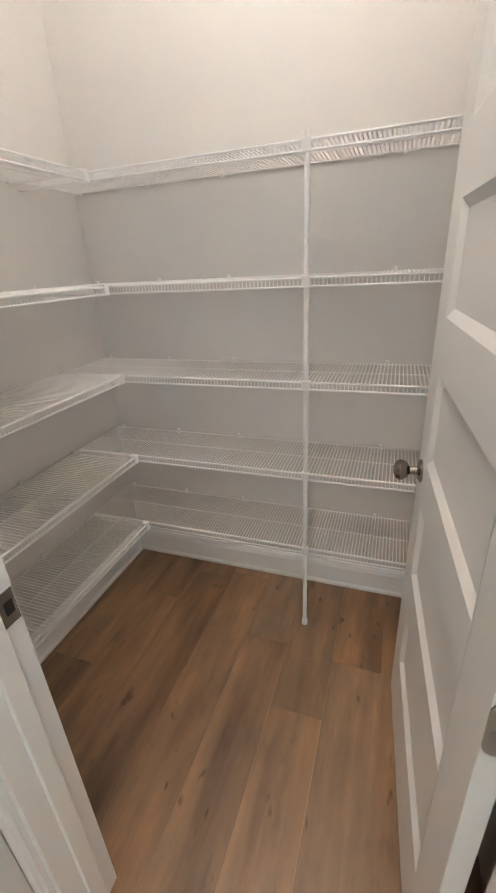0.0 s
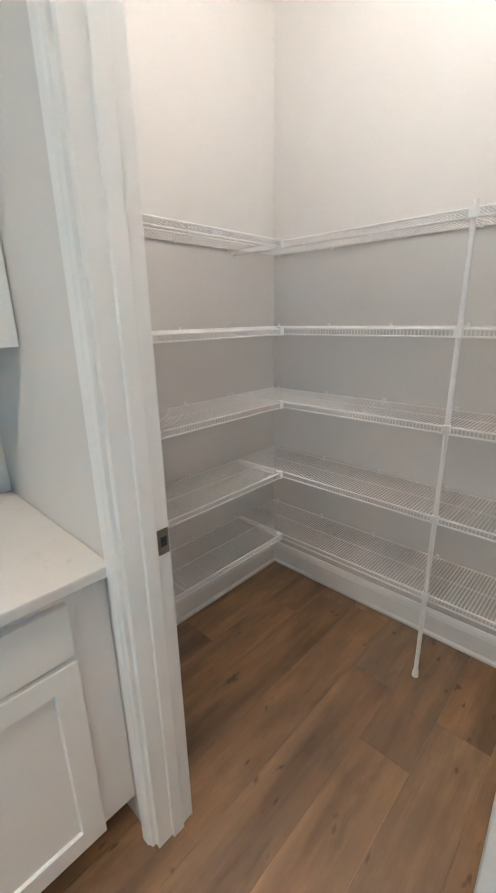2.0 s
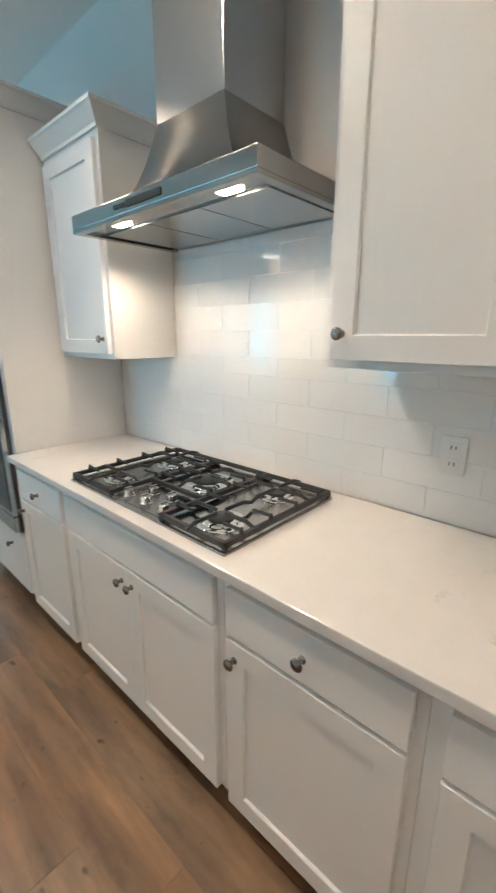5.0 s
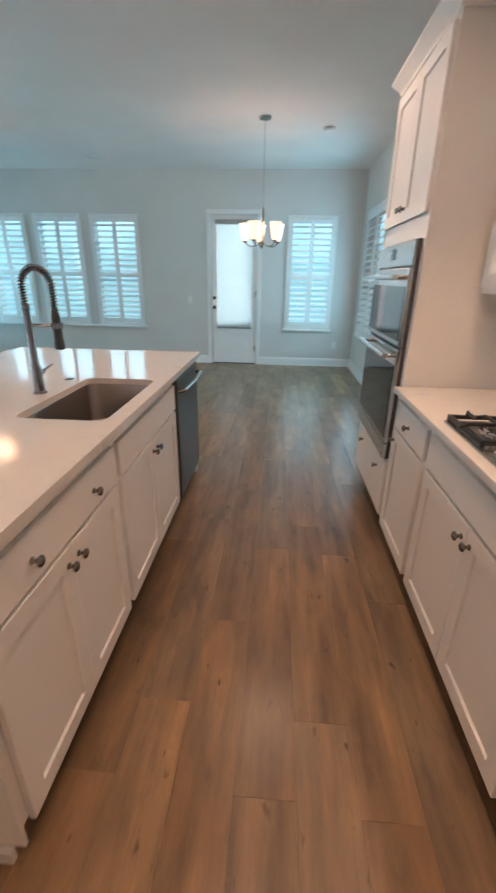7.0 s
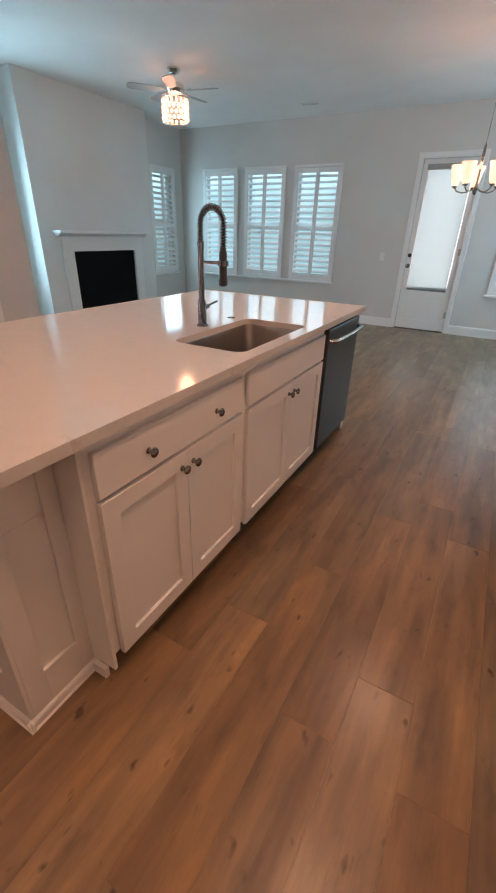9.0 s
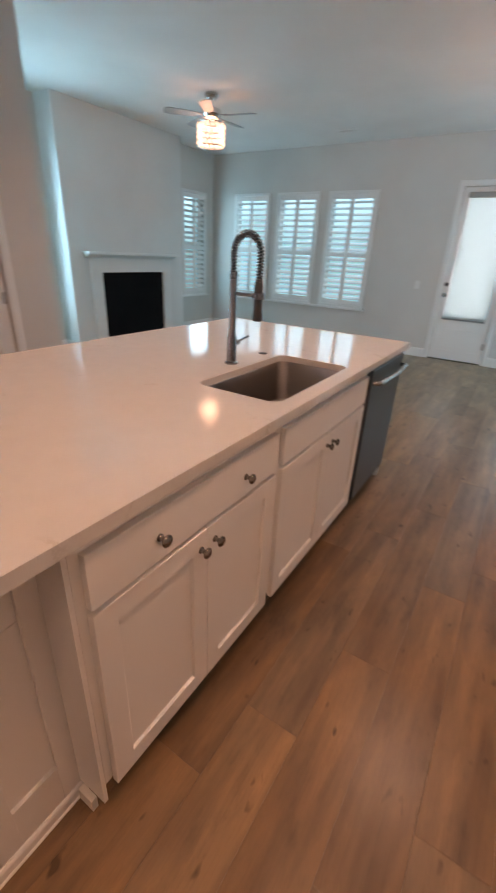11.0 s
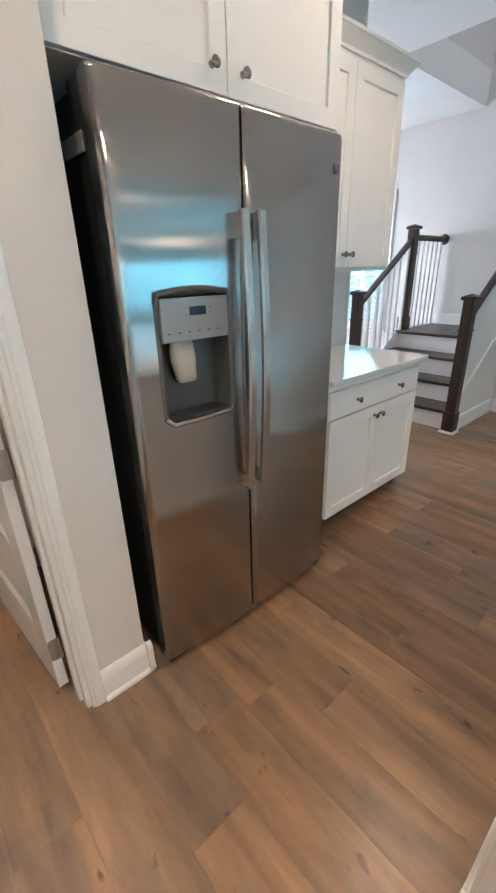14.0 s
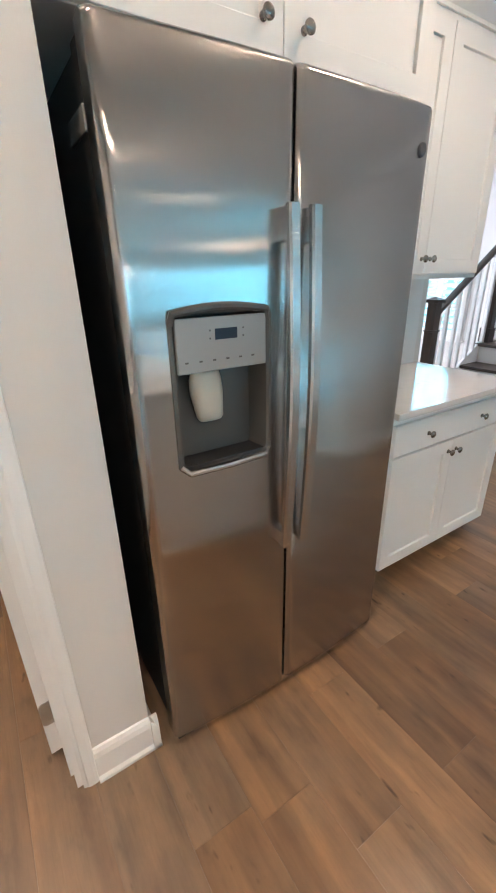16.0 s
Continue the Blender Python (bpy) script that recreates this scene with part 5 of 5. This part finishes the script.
# chandelier
CHD = thing("chandelier", "brushed nickel chandelier with five frosted glass shades, lit", "chandelier", pose(-1.486, 5.97, CH))
bm = bmesh.new()
lathe(bm, [(0, 0), (0.065, 0), (0.06, -0.018), (0.02, -0.03), (0.0, -0.03)], 24)
tube(bm, [(0, 0, -0.02), (0, 0, -0.82)], 0.0022, 8)
lathe(bm, [(0, -0.80), (0.010, -0.82), (0.014, -0.88), (0.010, -1.12), (0.022, -1.16), (0.018, -1.20), (0.0, -1.225)], 16)
part("stem", bm, NICKEL, CHD, smooth=True)
for k in range(5):
    a = 2 * math.pi * k / 5 + 0.5
    ca, sa = math.cos(a), math.sin(a)
    bm = bmesh.new()
    tube(bm, [(0.012 * ca, 0.012 * sa, -1.16)] + [(r * ca, r * sa, z) for r, z in ((0.06, -1.19), (0.12, -1.20), (0.17, -1.185), (0.20, -1.15))], 0.006, 8)
    lathe(bm, [(0, -1.16), (0.022, -1.155), (0.026, -1.14), (0, -1.135)], 14, Matrix.Translation((0.2 * ca, 0.2 * sa, 0)))
    arm = part("arm", bm, NICKEL, CHD, smooth=True)
    bm = bmesh.new()
    lathe(bm, [(0.024, -1.135), (0.036, -1.11), (0.045, -1.07), (0.058, -1.00), (0.066, -0.965), (0.063, -0.966), (0.055, -1.0), (0.042, -1.07), (0.033, -1.108), (0.0, -1.13)], 20, Matrix.Translation((0.2 * ca, 0.2 * sa, 0)))
    sh = part("shade", bm, SHADEGLASS, arm, "lit frosted glass bell shade", True)
    sh.visible_shadow = False

# ---------------------------------------------------------------- fireplace
FP = thing("fireplace_mantel", "white painted fireplace mantel round a black firebox", "fireplace", on_island(-6.42, 5.0))
lw = 1.55
for a in (0.0, lw - 0.17):
    part("leg", boxes((a, a + 0.17, -0.045, -0.001, 0.0, 1.10, 0.003), (a - 0.01, a + 0.18, -0.06, -0.001, 0.0, 0.16, 0.003), (a + 0.035, a + 0.135, -0.05, -0.0455, 0.22, 1.02, 0.002)), TRIM, FP)
part("frieze", boxes((0.17, lw - 0.17, -0.045, -0.001, 1.04, 1.10), (-0.005, lw + 0.005, -0.052, -0.001, 1.10, 1.225, 0.003)), TRIM, FP)
bm = bmesh.new()
prism(bm, [(0, 1.2255), (-0.055, 1.2255), (-0.065, 1.24), (-0.11, 1.262), (-0.118, 1.27), (0, 1.27)], "x", -0.07, lw + 0.07)
part("cornice", bm, TRIM, FP)
part("mantel_shelf", boxes((-0.10, lw + 0.10, -0.165, -0.001, 1.27, 1.305, 0.004)), TRIM, FP)
SURR = painted("black_surround", (0.006, 0.006, 0.007), 0.85, 30, 0.1, 0.2)
SURR.node_tree.nodes["Principled BSDF"].inputs["Specular IOR Level"].default_value = 0.1
part("surround", boxes((0.17, lw - 0.17, -0.012, -0.001, 0.92, 1.04), (0.17, 0.29, -0.012, -0.001, 0.0, 0.92), (lw - 0.29, lw - 0.17, -0.012, -0.001, 0.0, 0.92), (0.29, lw - 0.29, -0.012, -0.001, 0.0, 0.17)), SURR, FP, "black slate surround")
part("firebox_glass", boxes((0.29, lw - 0.29, -0.006, -0.002, 0.17, 0.92)), SURR, FP)
solid("remote_bracket", boxes((-6.55, -6.50, 6.52, 6.68, 1.306, 1.32, 0.003)), BLACK, "small black remote lying on the mantel", "remote", m=pose(0.05, -0.15, 0))

# ---------------------------------------------------------------- stairs
RISE, RUN = 0.1875, 0.262
SX0, SXW = -5.05, -5.95          # first riser and the wall under the upper flight
SY0, SY1 = -1.41, -0.31
LZ = 4 * RISE
ST = thing("staircase", "staircase with dark wooden treads and white risers", "staircase", kind="structure")
for i in range(4):
    x = SX0 - RUN * i
    part("riser", boxes((x - 0.018, x, SY0 + 0.02, SY1 - 0.03, RISE * i, RISE * (i + 1) - 0.03)), TRIM, ST, "white riser")
    back = x - RUN - 0.02 if i < 3 else XL + 0.002
    part("tread", boxes((back, x + 0.028, SY0 - 0.02, SY1 - 0.028, RISE * (i + 1) - 0.0295, RISE * (i + 1), 0.006)), DARKWOOD, ST, "dark stained tread")
    part("tread_block", boxes((back, x - 0.0185, SY0 + 0.02, SY1 - 0.03, 0.0, RISE * (i + 1) - 0.0300)), TRIM, ST)
SLOPE = RISE / RUN
NUP = 12
for i in range(NUP):
    y = -0.30 + RUN * i
    z = LZ + RISE * i
    if y > 2.16:
        break
    part("riser", boxes((XL + 0.002, SXW - 0.01, y, y + 0.018, z, z + RISE - 0.03)), TRIM, ST)
    part("tread", boxes((XL + 0.002, SXW - 0.005, y - 0.028, min(2.188, y + RUN + 0.02), z + RISE - 0.0295, z + RISE, 0.006)), DARKWOOD, ST)
# wall below the upper flight and its white stringer cap
zs0, zs1 = 1.04, 1.04 + SLOPE * (2.188 + 0.20)
bm = bmesh.new()
prism(bm, [(SY1, 0), (2.188, 0), (2.188, zs1 - 0.05), (-0.20, zs0 - 0.05), (SY1, zs0 - 0.05 - 0.11 * SLOPE)], "x", SXW - 0.10, SXW)
solid("wall_stair", bm, WALL, "greige painted wall under the stair flight", "wall", "structure")
bm = bmesh.new()
prism(bm, [(SY1, zs0 - 0.11 * SLOPE - 0.13), (2.188, zs1 - 0.13), (2.188, zs1), (SY1, zs0 - 0.11 * SLOPE)], "x", SXW + 0.0005, SXW + 0.014)
prism(bm, [(SY1, zs0 - 0.11 * SLOPE - 0.049), (2.188, zs1 - 0.049), (2.188, zs1 + 0.012), (SY1, zs0 - 0.11 * SLOPE + 0.012)], "x", SXW - 0.115, SXW + 0.0004)
solid("trim", bm, TRIM, "white sloping stair stringer cap", "trim", "structure")
# knee wall beside the lower steps
bm = bmesh.new()
prism(bm, [(SX0 - 0.01, 0), (SXW + 0.001, 0), (SXW + 0.001, 1.62), (SX0 - 0.01, 0.98)], "y", SY1, SY1 - 0.028)
solid("wall_knee", bm, TRIM, "white panelled knee wall beside the lower steps", "wall", "structure")
bm = bmesh.new()
prism(bm, [(SX0 - 0.01, 0.13), (SXW + 0.02, 0.78), (SXW + 0.02, 0.96), (SX0 - 0.01, 0.31)], "y", SY1 + 0.0005, SY1 + 0.012)
solid("trim", bm, TRIM, "white sloping skirt board on the knee wall", "trim", "structure")
# open side of the lower steps
bm = bmesh.new()
prism(bm, [(SX0 - 0.02, 0), (SX0 - 3 * RUN - 0.02, 0), (XL + 0.002, 0), (XL + 0.002, LZ + 0.01), (SX0 - 3 * RUN, LZ + 0.01), (SX0 - 0.02, 0.26)], "y", SY0 + 0.018, SY0 - 0.012)
solid("trim", bm, TRIM, "white outer stringer of the lower stairs", "trim", "structure")


def newel(x, y, z, h, group="stair newel posts"):
    n = thing("newel_post", "dark stained square wooden newel post with cap", "newel post", pose(x, y, z), group)
    s = 0.043
    part("shaft", boxes((-s, s, -s, s, 0, h - 0.05, 0.003)), DARKWOOD, n)
    part("collar", boxes((-s - 0.008, s + 0.008, -s - 0.008, s + 0.008, h - 0.30, h - 0.285, 0.003)), DARKWOOD, n)
    bm = bmesh.new()
    box(bm, -s - 0.018, s + 0.018, -s - 0.018, s + 0.018, h - 0.05, h - 0.022, 0.004)
    top = [bm.verts.new(p) for p in ((-s - 0.01, -s - 0.01, h - 0.0215), (s + 0.01, -s - 0.01, h - 0.0215), (s + 0.01, s + 0.01, h - 0.0215), (-s - 0.01, s + 0.01, h - 0.0215))]
    tip = bm.verts.new((0, 0, h))
    for k in range(4):
        bm.faces.new((top[k], top[(k + 1) % 4], tip))
    bm.faces.new(top[::-1])
    part("cap", bm, DARKWOOD, n)
    if z < 0.1:
        part("foot_trim", boxes((-s - 0.024, s + 0.024, -s - 0.024, s + 0.024, 0, 0.022, 0.005)), TRIM, n, "white painted foot trim")
    part("plinth", boxes((-s - 0.010, s + 0.010, -s - 0.010, s + 0.010, 0.0225 if z < 0.1 else 0, 0.20 if z < 0.1 else 0.14, 0.004)), DARKWOOD, n)


newel(SX0 + 0.035, SY1 - 0.01, 0, 1.21)
newel(SX0 + 0.035, SY0, 0, 1.23)
newel(SXW - 0.02, SY0, LZ, 1.10)
newel(SXW - 0.01, SY1 + 0.045, 0.985, 1.06)


def rail(pts, label="dark stained wooden handrail"):
    """A handrail of flattened section through points."""
    bm = bmesh.new()
    rows = []
    for p in pts:
        p = Vector(p)
        d = (Vector(pts[-1]) - Vector(pts[0]))
        d.z = 0
        n = Vector((-d.y, d.x, 0)).normalized()
        rows.append([bm.verts.new(p + n * u + Vector((0, 0, w))) for u, w in ((-0.022, -0.03), (0.022, -0.03), (0.030, 0.0), (0.028, 0.018), (0.014, 0.030), (-0.014, 0.030), (-0.028, 0.018), (-0.030, 0.0))])
    for a, b in zip(rows, rows[1:]):
        for k in range(8):
            bm.faces.new((a[k], a[(k + 1) % 8], b[(k + 1) % 8], b[k]))
    bm.faces.new(rows[0])
    bm.faces.new(rows[-1][::-1])
    return solid("handrail", bm, DARKWOOD, label, "handrail")


RZ = 1.90
rail([(SXW - 0.01, SY1 + 0.09, RZ + 0.0), (SXW - 0.01, 2.186, RZ + 0.70 * (2.186 - SY1 - 0.09))])
rail([(SX0 - 0.008, SY1 - 0.012, 1.03), (SXW + 0.034, SY1 - 0.012, 1.65)], "short dark handrail capping the white knee wall")
rail([(SX0 - 0.008, SY0, 1.09), (SXW + 0.024, SY0, 1.68)])
rail([(SXW - 0.064, SY0, LZ + 0.97), (XL + 0.02, SY0, LZ + 0.97)], "level dark handrail along the landing")
bm = bmesh.new()
lathe(bm, [(0, 0), (0.058, 0), (0.058, 0.012), (0.045, 0.02), (0, 0.02)], 20)
solid("rail_rosette", bm, DARKWOOD, "round dark wooden rail rosette on the wall", "rosette", smooth=True, m=pose(XL, SY0, LZ + 0.97, 0, 90))
rail([(XL + 0.065, -0.25, 1.78), (XL + 0.065, 2.15, 1.78 + 0.68 * 2.40)], "dark wall-mounted handrail above the flight")
for k in range(3):
    y = 0.0 + k * 0.85
    bm = bmesh.new()
    zb = 1.78 + 0.68 * (y + 0.25)
    tube(bm, [(XL + 0.001, y, zb - 0.075), (XL + 0.05, y, zb - 0.07), (XL + 0.065, y, zb - 0.032)], 0.007, 8)
    solid("rail_bracket", bm, NICKEL, "nickel bracket holding the wall handrail", "bracket", smooth=True)


def baluster(x, y, z0, z1):
    bl = thing("baluster", "white square wooden baluster", "baluster", pose(x, y, z0), "stair balusters")
    part("shaft", boxes((-0.016, 0.016, -0.016, 0.016, 0, z1 - z0, 0.002)), TRIM, bl)


y = -0.12
while y < 2.12:
    baluster(SXW - 0.05 + 0.02, y, zs0 + SLOPE * (y + 0.20) + 0.010, RZ + 0.70 * (y - SY1 - 0.09) - 0.028)
    y += 0.112
for k in range(4):
    for j in (0.07, 0.18):
        x = SX0 - RUN * k - j + 0.01
        if x > SXW + 0.06 or k == 3 and j < 0.1:
            baluster(x, SY0, RISE * (k + 1) + 0.001, 1.09 + (1.68 - 1.09) * (SX0 - 0.008 - x) / (SX0 - SXW - 0.032) - 0.028)
x = SXW - 0.15
while x > XL + 0.06:
    baluster(x, SY0, LZ + 0.011, LZ + 0.942)
    x -= 0.105

# ---------------------------------------------------------------- pieces: backsplash tiles and floor planks
BS = solid("backsplash", boxes((-0.0068, -0.0005, 0.002, 2.912, 0.9145, 1.387), (-0.0068, -0.0005, 1.39, 2.41, 1.387, 1.83)), TILEGROUT, "white glazed subway tile backsplash with pale grout", "backsplash", "structure")
TW, TH, J = 0.30, 0.10, 0.0014
tiles = {}


def tile_mesh(w, h):
    key = (round(w, 3), round(h, 3))
    if key not in tiles:
        bm = bmesh.new()
        x0, x1, e = -0.0085, -0.0062, 0.0008
        a = [bm.verts.new((x1, u, v)) for u, v in ((0, 0), (w, 0), (w, h), (0, h))]
        b = [bm.verts.new((x0 + 0.0006, u, v)) for u, v in ((0, 0), (w, 0), (w, h), (0, h))]
        c = [bm.verts.new((x0, u, v)) for u, v in ((e, e), (w - e, e), (w - e, h - e), (e, h - e))]
        for p, q in ((a, b), (b, c)):
            for k in range(4):
                bm.faces.new((p[k], p[(k + 1) % 4], q[(k + 1) % 4], q[k]))
        bm.faces.new(c)
        tiles[key] = finish(bm, "tile", TILE)
    return tiles[key]


row, z = 0, 0.9155
while z < 1.825:
    lo, hi = (0.003, 2.911) if z < 1.386 else (1.391, 2.409)
    top = min(z + TH - J, 1.3865) if z < 1.386 else min(z + TH - J, 1.829)
    y = -0.15 * (row % 2)
    while y < hi:
        a, b = max(lo, y), min(hi, y + TW - J)
        if b - a > 0.008:
            t = new("tile", tile_mesh(b - a, top - z))
            t.parent = BS
            t.location = (0, a, z)
        y += TW
    z = top + J
    row += 1

FLOOR = solid("floor", boxes((XL - 0.1, 0.1, -3.55, YF + 0.12, -0.15, -0.006)), GROUT, "oak-look plank floor in mixed brown tones", "floor", "structure")
PW, PL = 0.184, 1.22
planks = {}


def plank_mesh(length):
    key = round(length, 2)
    if key not in planks:
        bm = bmesh.new()
        g, e = 0.0002, 0.0007
        a = [bm.verts.new((u, v, -0.0058)) for u, v in ((g, g), (PW - g, g), (PW - g, length - g), (g, length - g))]
        b = [bm.verts.new((u, v, -0.0007)) for u, v in ((g, g), (PW - g, g), (PW - g, length - g), (g, length - g))]
        c = [bm.verts.new((u, v, 0.0)) for u, v in ((e, e), (PW - e, e), (PW - e, length - e), (e, length - e))]
        for p, q in ((a, b), (b, c)):
            for k in range(4):
                bm.faces.new((p[k], p[(k + 1) % 4], q[(k + 1) % 4], q[k]))
        bm.faces.new(c)
        planks[key] = finish(bm, "plank", PLANK)
    return planks[key]


rng = random.Random(7)
x, yend = -6.856, YF + 0.1
JOINTS = {25: 0.57, 27: 0.33, 29: 2.19, 30: 1.52, 31: 1.76, 32: 1.49, 33: 2.36}      # rows whose end joints show
while x < 0.05:
    y = -3.5 - 0.2 * rng.randint(0, 5)
    row = round((x + 6.856) / PW)
    if row in JOINTS:
        y = JOINTS[row] - 5 * PL
    while y < yend:
        a, b = max(-3.5, y), min(yend, y + PL)
        if b - a > 0.02:
            p = new("plank", plank_mesh(b - a))
            p.parent = FLOOR
            p.location = (x, a, 0)
        y += PL
    x += PW
